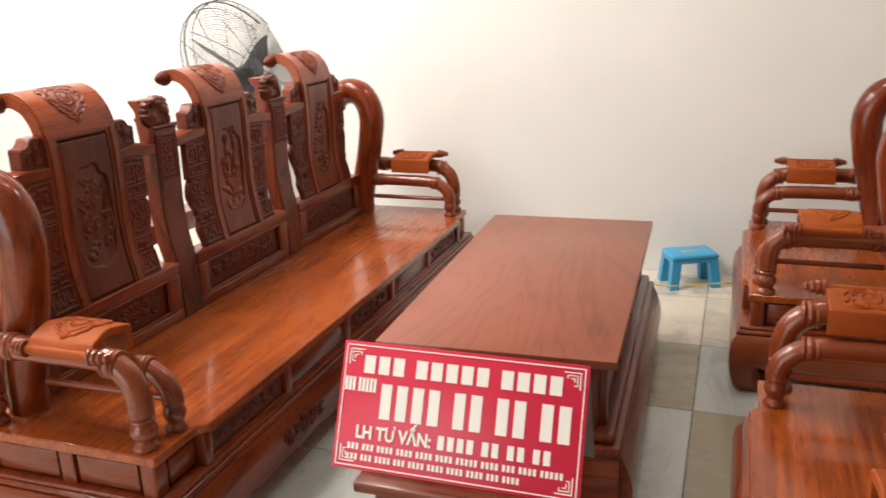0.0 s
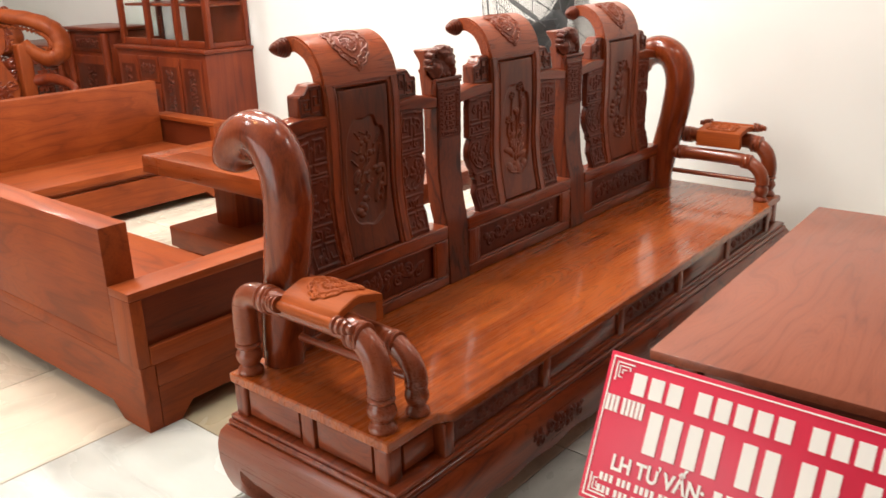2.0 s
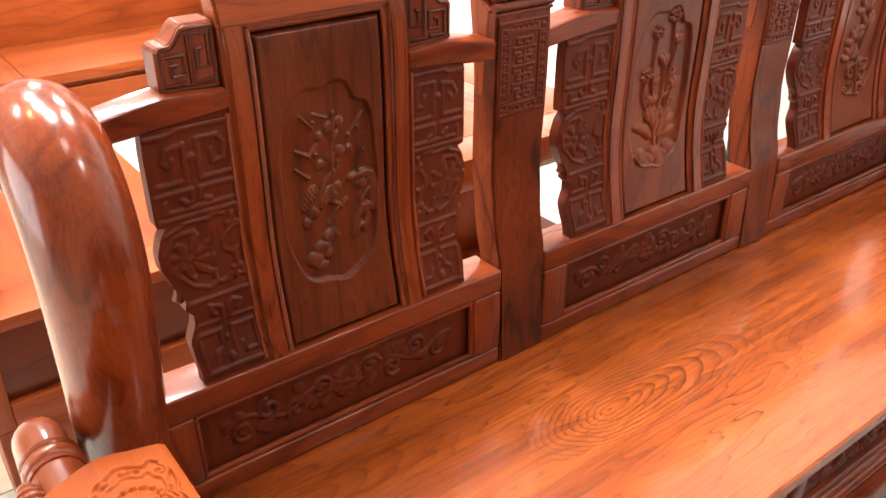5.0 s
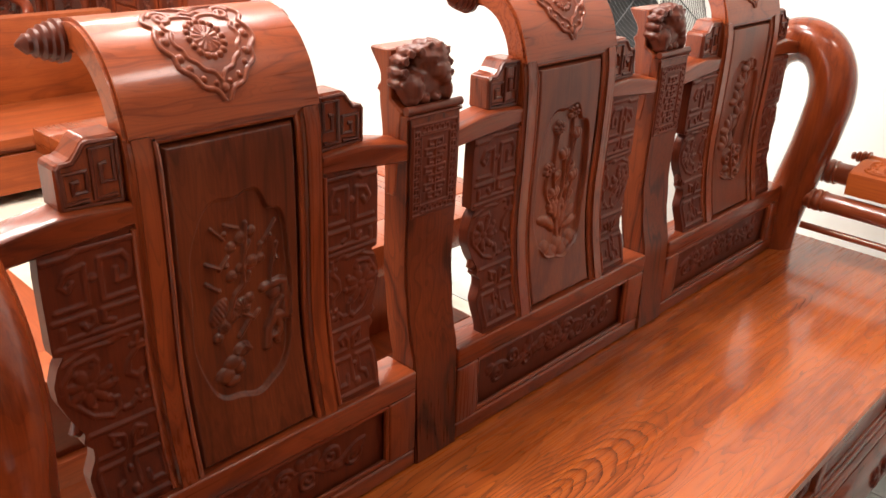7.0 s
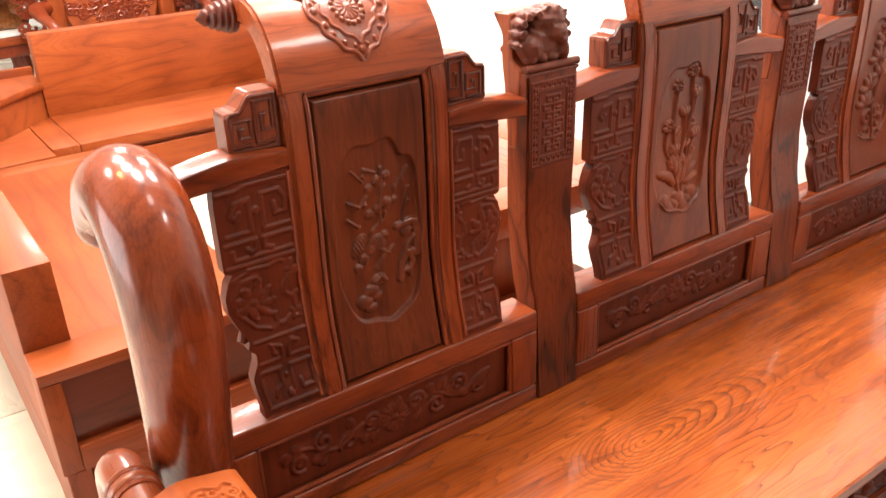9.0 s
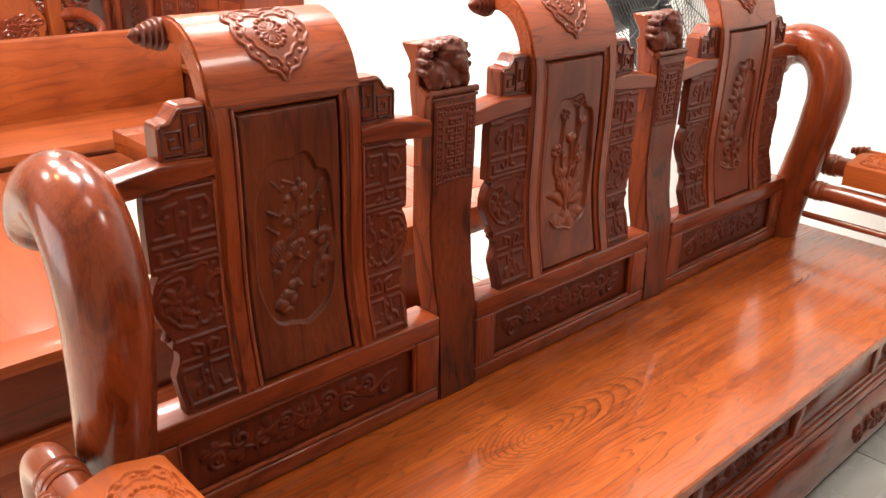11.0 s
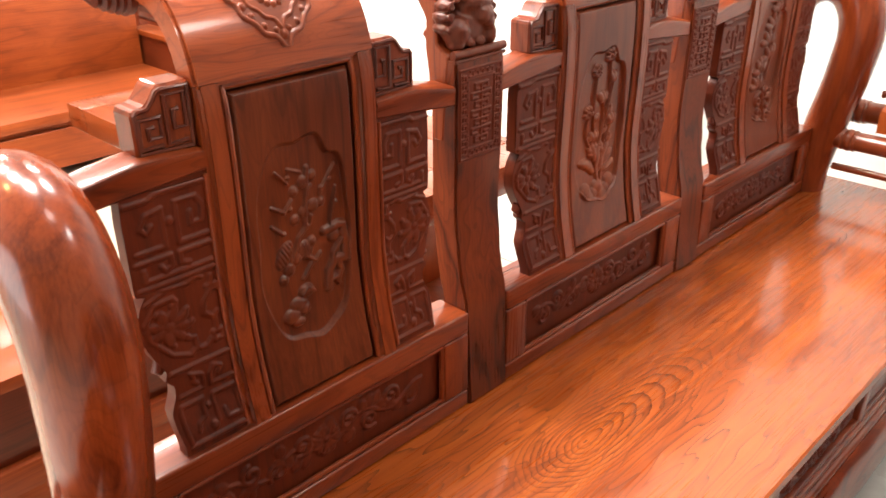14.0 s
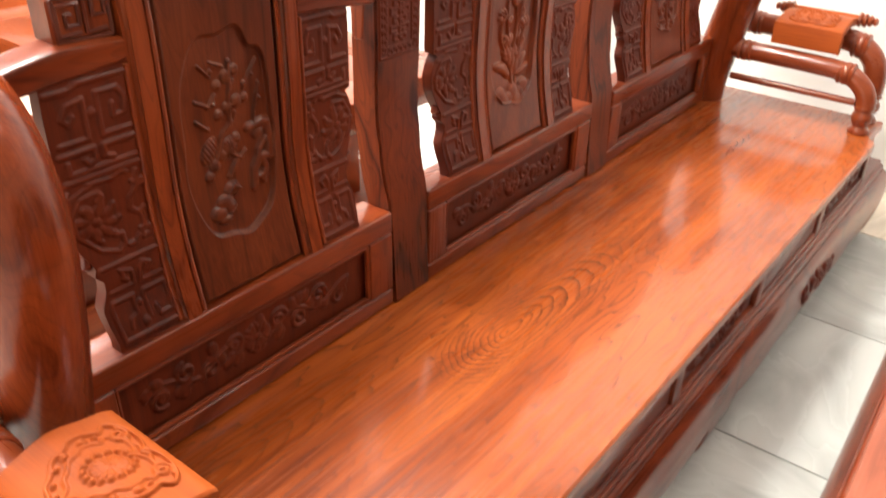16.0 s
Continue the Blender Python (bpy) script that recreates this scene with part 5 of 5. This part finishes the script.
def plastic_stool():
    root = thing("plastic_stool", (1.15, 2.83, 0), "small light blue plastic stool by the wall", "stool", turn=24)
    root.scale = (0.92, 0.92, 0.92)
    bm = boxed(-0.135, 0.135, -0.095, 0.095, 0.165, 0.195, 0.014, 3)
    part("seat", bm, blue_plastic, root)
    part("rim", boxed(-0.13, 0.13, -0.09, 0.09, 0.145, 0.167, 0.006), blue_plastic, root)
    for sx in (-1, 1):
        for sy in (-1, 1):
            bm = bmesh.new()
            rings = []
            for z, s in ((0.165, 0.0), (0.09, 0.008), (0.0, 0.016)):
                cx, cy = sx * (0.104 + s), sy * (0.068 + s)
                rings.append([Vector((cx + 0.026 * a, cy + 0.024 * b, z)) for a, b in ((-1, -1), (1, -1), (1, 1), (-1, 1))])
            grid_faces(bm, rings)
            bmesh.ops.recalc_face_normals(bm, faces=bm.faces)
            part("leg", bm, blue_plastic, root)
    bm = bmesh.new()
    for k in range(7):
        box(bm, -0.05 + 0.014 * k, -0.043 + 0.014 * k, -0.03 + 0.004 * k, 0.012 - 0.003 * (k % 3), 0.1945, 0.1965, 0)
    part("stain", bm, yellow_wire, root, "yellow-brown printed pattern", smooth=False)


plastic_stool()


def wall_fan():
    c = Vector((-1.31, 2.68, 1.11))
    root = thing("standing_fan", (c.x, c.y + 0.08, 0), "black standing fan with a wire cage before the wall", "fan")
    R = 0.43
    q = Matrix.Translation((0, -0.08, c.z)) @ Matrix.Rotation(radians(84), 4, "Z") @ Matrix.Rotation(radians(-24), 4, "X")

    def put(bm):
        bmesh.ops.transform(bm, matrix=q, verts=bm.verts)
        return bm

    bm = bmesh.new()
    for r, y in ((R, 0.0), (R * 0.97, -0.05), (R * 0.97, 0.05)):
        tube(bm, [(r * math.cos(a), y, r * math.sin(a)) for a in [2 * math.pi * k / 48 for k in range(49)]], 0.005 if r == R else 0.003, 6)
    part("cage_rim", put(bm), black, root)
    bm = bmesh.new()
    for s in (-1, 1):
        for k in range(26):
            t = 0.16 + 0.83 * k / 25
            tube(bm, [(R * t * math.cos(a), s * (0.10 - 0.06 * t * t), R * t * math.sin(a)) for a in [2 * math.pi * q / 44 for q in range(45)]], 0.0013, 4)
        for k in range(10):
            a = 2 * math.pi * k / 10
            tube(bm, [(R * t * math.cos(a), s * (0.103 - 0.06 * t * t), R * t * math.sin(a)) for t in (0.1, 0.3, 0.5, 0.7, 0.85, 1.0)], 0.0022, 5)
    tagged(part("cage_wire", put(bm), wire_grey, root), kind="stuff")
    bm = bmesh.new()
    lathe(bm, [(0.02, -0.1), (0.055, -0.09), (0.06, -0.06), (0.05, -0.03), (0.05, 0.1), (0.09, 0.12), (0.09, 0.22), (0.05, 0.25)], (0, 0, 0), "y")
    part("motor", put(bm), black, root)
    for k in range(3):
        bm = bmesh.new()
        a0 = radians(145 + 120 * k)
        rings = []
        for i in range(8):
            t = 0.12 + 0.66 * i / 7
            w = 0.068 * math.sin(math.pi * (0.18 + 0.72 * t)) + 0.01
            cc = Vector((R * t * math.cos(a0), 0, R * t * math.sin(a0)))
            side = Vector((-math.sin(a0), -0.8, math.cos(a0)))
            rings.append([cc - side * w, cc - side * w + Vector((0, 0.003, 0)), cc + side * w + Vector((0, 0.003, 0)), cc + side * w])
        grid_faces(bm, rings)
        part("blade", put(bm), blade_grey, root)
    part("pole", lathe(bmesh.new(), [(0.018, 0.02), (0.018, 0.7), (0.014, 0.7), (0.014, 1.18)]), black, root)
    part("base", lathe(bmesh.new(), [(0.22, 0.0), (0.22, 0.015), (0.19, 0.03), (0.05, 0.045), (0.03, 0.06)], seg=32), black, root)


wall_fan()

# ---- plank sofa group behind the bench ----
def plank_sofa(name, at, turn, length, arm_a, arm_b, label, group, back_z=0.69, depth=0.74, seat_z=0.385):
    """A square plank sofa: x from 0 to length, back at y = 0, seat towards +y."""
    root = thing(name, at, label, "sofa", group, turn)
    part("back_board", boxed(0.121 if arm_a else 0.0, length - 0.121, 0.0, 0.10, seat_z - 0.025, back_z, 0.004), sofa_x, root)
    part("back_rail", boxed(0.121, length - 0.121, 0.002, 0.098, 0.236, seat_z - 0.026, 0.003), sofa_x, root)
    part("seat_board", boxed(0.122, length - 0.122, 0.101, depth, seat_z - 0.05, seat_z, 0.005), sofa_x, root)
    part("front_board", boxed(0.122, length - 0.122, depth - 0.09, depth - 0.03, 0.236, seat_z - 0.051, 0.003), sofa_x, root)
    for x0, x1, has in ((0.0, 0.12, arm_a), (length - 0.12, length, arm_b)):
        if has:
            part("arm_board", boxed(x0, x1, 0.0, depth, 0.468, 0.497, 0.003), sofa_y, root)
            part("arm_post", boxed(x0, x1, 0.0, 0.045, 0.2355, 0.4675, 0.003), sofa_z, root)
            part("arm_post", boxed(x0, x1, depth - 0.05, depth, 0.2355, 0.4675, 0.003), sofa_z, root)
            part("arm_panel", boxed(x0 + 0.018, x1 - 0.018, 0.0455, depth - 0.0505, 0.30, 0.4675, 0.0), shaded_sofa_panel, root)
            part("arm_rail", boxed(x0 - 0.004, x1 + 0.004, 0.0455, depth - 0.0505, 0.2355, 0.2995, 0.003), sofa_y, root)
        else:
            part("end_block", boxed(x0, x1, 0.101, depth - 0.002, 0.236, seat_z - 0.001, 0.003), sofa_y, root)
            part("end_post", boxed(x0, x1, 0.0, 0.10, 0.236, seat_z - 0.026, 0.003), sofa_z, root)
        part("end_rail", boxed(x0 + 0.004, x1 - 0.004, 0.061, depth - 0.071, 0.15, 0.234, 0.003), sofa_y, root)
    # plinth with cut-out feet
    for y0, y1 in ((0.006, 0.06), (depth - 0.07, depth - 0.012)):
        prof = [(0.004, 0.0), (0.16, 0.0), (0.22, 0.055), (length - 0.22, 0.055), (length - 0.16, 0.0), (length - 0.004, 0.0), (length - 0.004, 0.2345), (0.004, 0.2345)]
        part("plinth_board", slab(bmesh.new(), prof, lambda u, v, w: Vector((u, y0 + w, v)), y1 - y0, 0.003), sofa_x, root)
    for x0 in (0.006, length - 0.062):
        prof = [(0.061, 0.055), (0.061, 0.0), (0.13, 0.0), (0.18, 0.055), (depth - 0.18, 0.055), (depth - 0.13, 0.0), (depth - 0.071, 0.0), (depth - 0.071, 0.149), (0.061, 0.149)]
        part("plinth_end", slab(bmesh.new(), prof, lambda u, v, w: Vector((x0 + w, u, v)), 0.056, 0.0), sofa_y, root)
    return root


plank_sofa("plank_sofa", (-3.295, 0.014, 0), 0, 2.18, False, True, "long square plank sofa of orange-brown hardwood", "plank sofa set", 0.69, 0.666, 0.315)
plank_sofa("plank_sofa", (-4.15, 2.12, 0), -90, 1.60, True, False, "square plank sofa of orange-brown hardwood with a broad plain back", "plank sofa set", 0.73, 0.715, 0.312)


def corner_unit():
    """A corner table with a slanting front that joins the two sofas."""
    root = thing("corner_unit", (0, 0, 0), "plank corner table with a slanting front between two sofas", "table", "plank sofa set")
    plan = [(-4.30, 0.14), (-3.55, 0.14), (-4.055, 0.655), (-4.30, 0.655)]
    part("top_board", slab(bmesh.new(), plan, lambda u, v, w: Vector((u, v, 0.455 + w)), 0.035, 0.004), sofa_x, root)
    inner = [(-4.28, 0.16), (-3.58, 0.16), (-4.065, 0.64), (-4.28, 0.64)]
    part("case", slab(bmesh.new(), inner, lambda u, v, w: Vector((u, v, 0.0 + w)), 0.454, 0.003), sofa_y, root)
    part("corner_seat", slab(bmesh.new(), [(-3.545, 0.15), (-3.335, 0.15), (-3.335, 0.515), (-3.915, 0.515)], lambda u, v, w: Vector((u, v, w)), 0.311, 0.003), sofa_y, root)
    part("back_lip", boxed(-4.34, -4.302, 0.14, 0.655, 0.0, 0.53, 0.003), sofa_y, root)


corner_unit()


def plank_table():
    root = thing("plank_table", (-1.852, 1.405, 0), "long thick plank coffee table on a block foot", "table", "plank sofa set")
    part("top_panel", boxed(-0.661, 0.661, -0.214, 0.214, 0.48, 0.5675, 0.002), table_wood, root)
    for q in (-1, 1):
        part("side_board", boxed(-0.661, 0.661, *sorted((q * 0.216, q * 0.395)), 0.48, 0.568, 0.003), table_wood, root)
        part("end_board", boxed(*sorted((q * 0.663, q * 0.797)), -0.395, 0.395, 0.48, 0.568, 0.003), table_wood, root)
    for x in (-0.52, 0.52):
        part("leg", boxed(x - 0.09, x + 0.09, -0.12, 0.12, 0.171, 0.479, 0.004), sofa_z, root)
    part("base_shelf", boxed(-0.787, 0.72, -0.30, 0.30, 0.06, 0.17, 0.005), sofa_x, root)
    for x in (-0.68, 0.62):
        for y in (-0.23, 0.23):
            part("foot", boxed(x - 0.08, x + 0.08, y - 0.05, y + 0.05, 0.0, 0.06, 0.003), sofa_z, root)


plank_table()


def floor_wire():
    bm = bmesh.new()
    tube(bm, spline([(0.86, 2.66, 0.05), (1.05, 2.63, 0.045), (1.22, 2.68, 0.05), (1.40, 2.72, 0.055), (1.60, 2.74, 0.01)], 6), 0.0035, 6)
    return tagged(part("yellow_cable", bm, yellow_wire), "thin yellow cable lying slack across the floor", "cable")


floor_wire()


# ---- cabinets and carved chair along the far end ----
def display_cabinet():
    root = thing("display_cabinet", (-4.87, 2.785, 0), "tall red-brown display cabinet with carved drawers and glass doors", "cabinet")
    W, D = 0.62, 0.222
    part("lower_case", boxed(-W, W, -D, D, 0.06, 0.84, 0.004), cab_wood, root)
    part("plinth", boxed(-W + 0.02, W - 0.02, -D + 0.02, D, 0.0, 0.06, 0.0), cab_wood, root)
    part("ledge", boxed(-W - 0.02, W + 0.02, -D - 0.02, D, 0.842, 0.875, 0.01, 3), cab_wood, root)
    for i in range(4):
        x0 = -W + 0.03 + i * (2 * W - 0.06) / 4
        x1 = x0 + (2 * W - 0.06) / 4 - 0.02
        if i in (1,):
            for z0, z1 in ((0.12, 0.34), (0.36, 0.58), (0.6, 0.8)):
                d = part("drawer", boxed(x0, x1, -D - 0.012, -D - 0.0005, z0, z1, 0.005), cab_wood, root)
                bloom(d, (x0 + x1) / 2, -D - 0.012, (z0 + z1) / 2, 0.11, 0.075)
        else:
            d = part("door", boxed(x0, x1, -D - 0.012, -D - 0.0005, 0.12, 0.8, 0.005), cab_wood, root)
            bloom(d, (x0 + x1) / 2, -D - 0.012, 0.46, 0.10, 0.27)
    for x in (-W + 0.03, -0.2, 0.2, W - 0.03):
        part("upper_post", boxed(x - 0.028, x + 0.028, -D + 0.05, -D + 0.09, 0.876, 2.0, 0.005), cab_wood, root)
    for x in (-W + 0.03, W - 0.03):
        part("rear_post", boxed(x - 0.02, x + 0.02, D - 0.045, D - 0.005, 0.876, 2.0, 0.004), cab_wood, root)
        part("side_rail", boxed(x - 0.018, x + 0.018, -D + 0.092, D - 0.047, 0.877, 0.915, 0.004), cab_wood, root)
        p = part("glass_pane", boxed(x - 0.003, x + 0.003, -D + 0.092, D - 0.047, 0.916, 2.0, 0), glass, root, smooth=False)
        p.visible_shadow = False
    part("upper_back", boxed(-0.2, W - 0.055, D - 0.02, D - 0.004, 0.877, 2.0, 0.0), cab_wood, root)
    part("cornice", boxed(-W - 0.02, W + 0.02, -D + 0.02, D, 2.002, 2.12, 0.02, 3), cab_wood, root)
    for z in (1.18, 1.5, 1.78):
        part("shelf", boxed(-W + 0.05, W - 0.05, -D + 0.1, D - 0.02, z, z + 0.02, 0.002), cab_wood, root)
    for x0, x1 in ((-W + 0.058, -0.228), (-0.172, 0.172), (0.228, W - 0.058)):
        part("door_rail", boxed(x0, x1, -D + 0.055, -D + 0.085, 0.878, 0.93, 0.003), cab_wood, root)
        p = part("glass_pane", boxed(x0, x1, -D + 0.066, -D + 0.071, 0.931, 1.98, 0), glass, root, smooth=False)
        p.visible_shadow = False


def bloom(parent, x, y, z, rx, rz):
    """A running spray of carved leaves on a door."""
    tall = rz > rx
    hw, hh = (rz, rx) if tall else (rx, rz)

    def height(U, V):
        A, B = ((V - 0.5) * 2 * hw, (U - 0.5) * 2 * hh) if tall else ((U - 0.5) * 2 * hw, (V - 0.5) * 2 * hh)
        return carve_vine(A, B, hw * 0.95, hh * 0.85, int(abs(x) * 100 + z * 7))

    relief_part("carved_spray", parent, beast_wood, max(30, int(rx / 0.0028)), max(30, int(rz / 0.0028)), lambda U, V, H: (x + (U - 0.5) * 2 * rx, y - 0.0008 - 2.2 * H, z + (V - 0.5) * 2 * rz), height)


display_cabinet()


def side_cabinet(x, w, h, label):
    root = thing("side_cabinet", (x, 2.78, 0), label, "cabinet", "side cabinets")
    part("case", boxed(-w, w, -0.2, 0.2, 0.05, h - 0.03, 0.004), cab_wood, root)
    part("plinth", boxed(-w + 0.02, w - 0.02, -0.18, 0.19, 0.0, 0.05, 0.0), cab_wood, root)
    part("top_board", boxed(-w - 0.04, w + 0.04, -0.24, 0.21, h - 0.028, h, 0.008), cab_wood, root)
    for s in (-1, 1):
        part("baluster", lathe(bmesh.new(), [(0.035, 0.06), (0.03, 0.12), (0.04, 0.18), (0.026, 0.24), (0.03, 0.5), (0.042, 0.56), (0.026, 0.62), (0.036, 0.68), (0.036, h - 0.04)], (s * (w - 0.02), -0.215, 0), seg=14), cab_wood, root)
    d = part("door", boxed(-w + 0.07, w - 0.07, -0.212, -0.2005, 0.12, h - 0.24, 0.005), cab_wood, root)
    bloom(d, 0, -0.212, h * 0.42, w * 0.68, 0.27)
    d = part("drawer", boxed(-w + 0.07, w - 0.07, -0.212, -0.2005, h - 0.2, h - 0.06, 0.005), cab_wood, root)
    bloom(d, 0, -0.212, h - 0.13, w * 0.6, 0.05)


side_cabinet(-5.98, 0.33, 1.0, "small carved red-brown cabinet with turned corner posts")
side_cabinet(-7.0, 0.5, 0.82, "low carved red-brown cabinet with turned corner posts")


def throne(at, turn):
    root = thing("throne_chair", at, "heavily carved hardwood chair with a round medallion back", "armchair", "carved chairs", turn)
    root.scale = (1.3, 1.0, 1.08)
    part("seat", boxed(-0.36, 0.36, -0.3, 0.3, 0.40, 0.46, 0.012), cab_wood, root)
    part("apron", boxed(-0.34, 0.34, -0.28, 0.28, 0.28, 0.40, 0.012), cab_wood, root)
    for x in (-0.3, 0.3):
        for y in (-0.24, 0.24):
            part("leg", lathe(bmesh.new(), [(0.045, 0.0), (0.055, 0.03), (0.035, 0.1), (0.045, 0.2), (0.05, 0.29)], (x, y, 0), seg=12), cab_wood, root)
    # back: a lobed shield round a sunk medallion, between two square posts
    prof = [(float(np.interp(t, (0, 0.12, 0.2, 0.36, 0.44, 0.52, 0.75, 1.0), (0.22, 0.245, 0.235, 0.185, 0.16, 0.215, 0.235, 0.15))), 0.46 + 0.72 * t) for t in [i / 24 for i in range(25)]]
    outline = [(-u, z) for u, z in prof] + [(u, z) for u, z in prof[::-1]]
    part("back_shield", slab(bmesh.new(), outline, lambda u, v, w: Vector((u, 0.25 + w + (v - 0.46) * 0.12, v)), 0.05, 0.008), sofa_z, root)
    for s in (-1, 1):
        part("back_post", boxed(s * 0.285 - 0.04, s * 0.285 + 0.04, 0.20, 0.30, 0.46, 0.87, 0.014, 3), sofa_z, root)
    bm = bmesh.new()
    lathe(bm, [(0.130, 0.012), (0.145, -0.004), (0.140, -0.010), (0.130, -0.006), (0.120, 0.002), (0.02, 0.002)], (0, 0.296, 0.93), "y", 28)
    bmesh.ops.recalc_face_normals(bm, faces=bm.faces)
    bmesh.ops.scale(bm, vec=(1, 1, 1.25), space=Matrix.Translation((0, 0, -0.93)), verts=bm.verts)
    part("medallion", bm, cab_wood, root)
    # a thick scaly body sweeps out from the crest on each side and curls down on to the post
    for s in (-1, 1):
        path = spline([(s * 0.10, 0.33, 1.12), (s * 0.22, 0.31, 1.07), (s * 0.35, 0.27, 1.035), (s * 0.46, 0.20, 0.97), (s * 0.50, 0.16, 0.87), (s * 0.48, 0.15, 0.78), (s * 0.41, 0.18, 0.75), (s * 0.34, 0.22, 0.80), (s * 0.29, 0.25, 0.87)], 5)
        m = len(path) - 1
        bm = tube(bmesh.new(), path, [0.050 + 0.016 * math.sin(math.pi * i / m) + 0.003 * math.sin(i * 2.1) for i in range(m + 1)], 14, 0.8)
        wing = part("crest_wing", bm, sofa_z, root)
        bm = bmesh.new()
        for i in range(3, m - 6):
            d = (path[i + 1] - path[i - 1]).normalized()
            out = d.cross(Vector((0, 1, 0))).normalized() * -s
            c = path[i] + out * 0.060
            tube(bm, [c - d * 0.016, c + out * 0.016, c + d * 0.014], [0.011, 0.013, 0.005], 7)
        part("spines", bm, sofa_z, wing)
    rnd = random.Random(9)
    bm = bmesh.new()
    for k in range(190):
        s = rnd.choice((-1, 1))
        t = rnd.random()
        x, z, y = s * rnd.uniform(0.20, 0.255), 0.62 + 0.50 * t, 0.26 + (0.16 + 0.50 * t) * 0.12
        if k % 3 == 0:
            x, z = s * (0.34 + rnd.uniform(0.0, 0.12)), rnd.uniform(0.46, 0.74)
            y = 0.20
        elif k % 3 == 1:
            x, z = rnd.uniform(-0.22, 0.22), rnd.uniform(0.49, 0.60)
            y = 0.25 + (z - 0.46) * 0.12
        pts = [Vector((x + 0.026 * (1 - q / 9) * math.cos(q * 0.8 + k), y, z + 0.026 * (1 - q / 9) * math.sin(q * 0.8 + k))) for q in range(7)]
        tube(bm, pts, 0.009, 6)
    tagged(part("carved_border", bm, cab_wood, root), kind="stuff")
    for s in (-1, 1):
        path = spline([(s * 0.33, 0.24, 0.60), (s * 0.39, 0.12, 0.61), (s * 0.40, -0.1, 0.59), (s * 0.385, -0.24, 0.56), (s * 0.365, -0.28, 0.51), (s * 0.345, -0.24, 0.45)], 5)
        part("arm", tube(bmesh.new(), path, [0.036 + 0.010 * math.cos(i * 0.2) for i in range(len(path))], 12), cab_wood, root)


throne((-5.35, 1.46, 0), 90)
throne((-6.55, 0.55, 0), 84)
throne((-6.7, 1.75, 0), 96)


def root_sculpture():
    root = thing("carved_side_table", (-5.85, 0.62, 0), "low carved hardwood table", "table", turn=-80)
    part("top", boxed(-0.4, 0.4, -0.28, 0.28, 0.44, 0.49, 0.012), sofa_x, root)
    part("apron", boxed(-0.37, 0.37, -0.25, 0.25, 0.36, 0.44, 0.012), cab_wood, root)
    for x in (-0.33, 0.33):
        for y in (-0.21, 0.21):
            part("leg", tube(bmesh.new(), spline([(x, y, 0.36), (x * 1.06, y * 1.08, 0.2), (x * 0.98, y, 0.06), (x * 1.06, y * 1.06, 0.0)], 4), 0.035, 10), cab_wood, root)
    bm = bmesh.new()
    bmesh.ops.create_icosphere(bm, subdivisions=4, radius=1.0)
    for v in bm.verts:
        n1 = noise.noise(v.co * 1.7) * 0.45 + noise.noise(v.co * 4.5) * 0.2
        v.co = v.co * (1 + n1)
        v.co = Vector((v.co.x * 0.27, v.co.y * 0.15, max(0.0, v.co.z * 0.22 + 0.15)))
    bm2 = part("root_carving", bm, gold_root)
    bm2.matrix_world = pose(-5.85, 0.62, 0.515, 0, 0, -80)
    tagged(bm2, "pale golden polished root carving on the low table", "sculpture")
    cloth = part("white_cloth", boxed(-0.36, 0.36, -0.24, 0.24, 0.0, 0.02, 0.006), plain("white_cloth", (0.75, 0.74, 0.70), 0.9))
    cloth.matrix_world = pose(-5.85, 0.62, 0.492, 0, 0, -80)
    tagged(cloth, "folded white cloth under the root carving", "cloth")


root_sculpture()


# ---- floor tiles, nearest as pieces of the floor ----
TILE = 0.62


def tile_mesh(name, stone):
    bm = boxed(-TILE / 2 + 0.002, TILE / 2 - 0.002, -TILE / 2 + 0.002, TILE / 2 - 0.002, -0.01, 0.0, 0.0012, 1)
    me = bpy.data.meshes.new(name)
    bm.to_mesh(me)
    bm.free()
    me.materials.append(stone)
    return me


near_tiles = {q: tile_mesh("tile", m) for q, m in (("c", cream_stone), ("g", grey_stone), ("o", olive_stone))}
TONES = {(3, 2): "o", (4, 2): "g", (3, 3): "c", (4, 3): "c", (3, 1): "g", (4, 1): "o", (3, 4): "o", (4, 4): "o", (-1, -1): "c", (0, -1): "g", (0, 0): "o", (-2, -1): "c", (-1, -2): "c", (-2, -2): "c", (2, 2): "g", (2, 3): "g", (2, 1): "g", (1, 2): "g", (2, 0): "g", (2, -1): "g"}
rest = bmesh.new()
for i in range(-12, 8):
    for j in range(-10, 6):
        x, y = -1.23 + TILE * (i + 0.5), 0.15 + TILE * (j + 0.5)
        x0, x1, y0, y1 = max(x - TILE / 2, -8.5), min(x + TILE / 2, 3.6), max(y - TILE / 2, -4.6), min(y + TILE / 2, WALL_Y)
        if x1 - x0 < 0.02 or y1 - y0 < 0.02:
            continue
        if -5.2 < x < 2.2 and -2.2 < y < 2.7:
            ob = new("tile", near_tiles[TONES.get((i, j), "ccgcg"[(i * 5 + j * 3) % 5])])
            ob.matrix_world = pose(x, y, 0, 0, 0, 90 * ((i * 7 + j * 3) % 4))
            ob.parent = floor
        else:
            box(rest, x0 + 0.002, x1 - 0.002, y0 + 0.002, y1 - 0.002, -0.01, 0.0, 0)
tagged(part("far_tiles", rest, cream_stone, floor, smooth=False), kind="stuff")
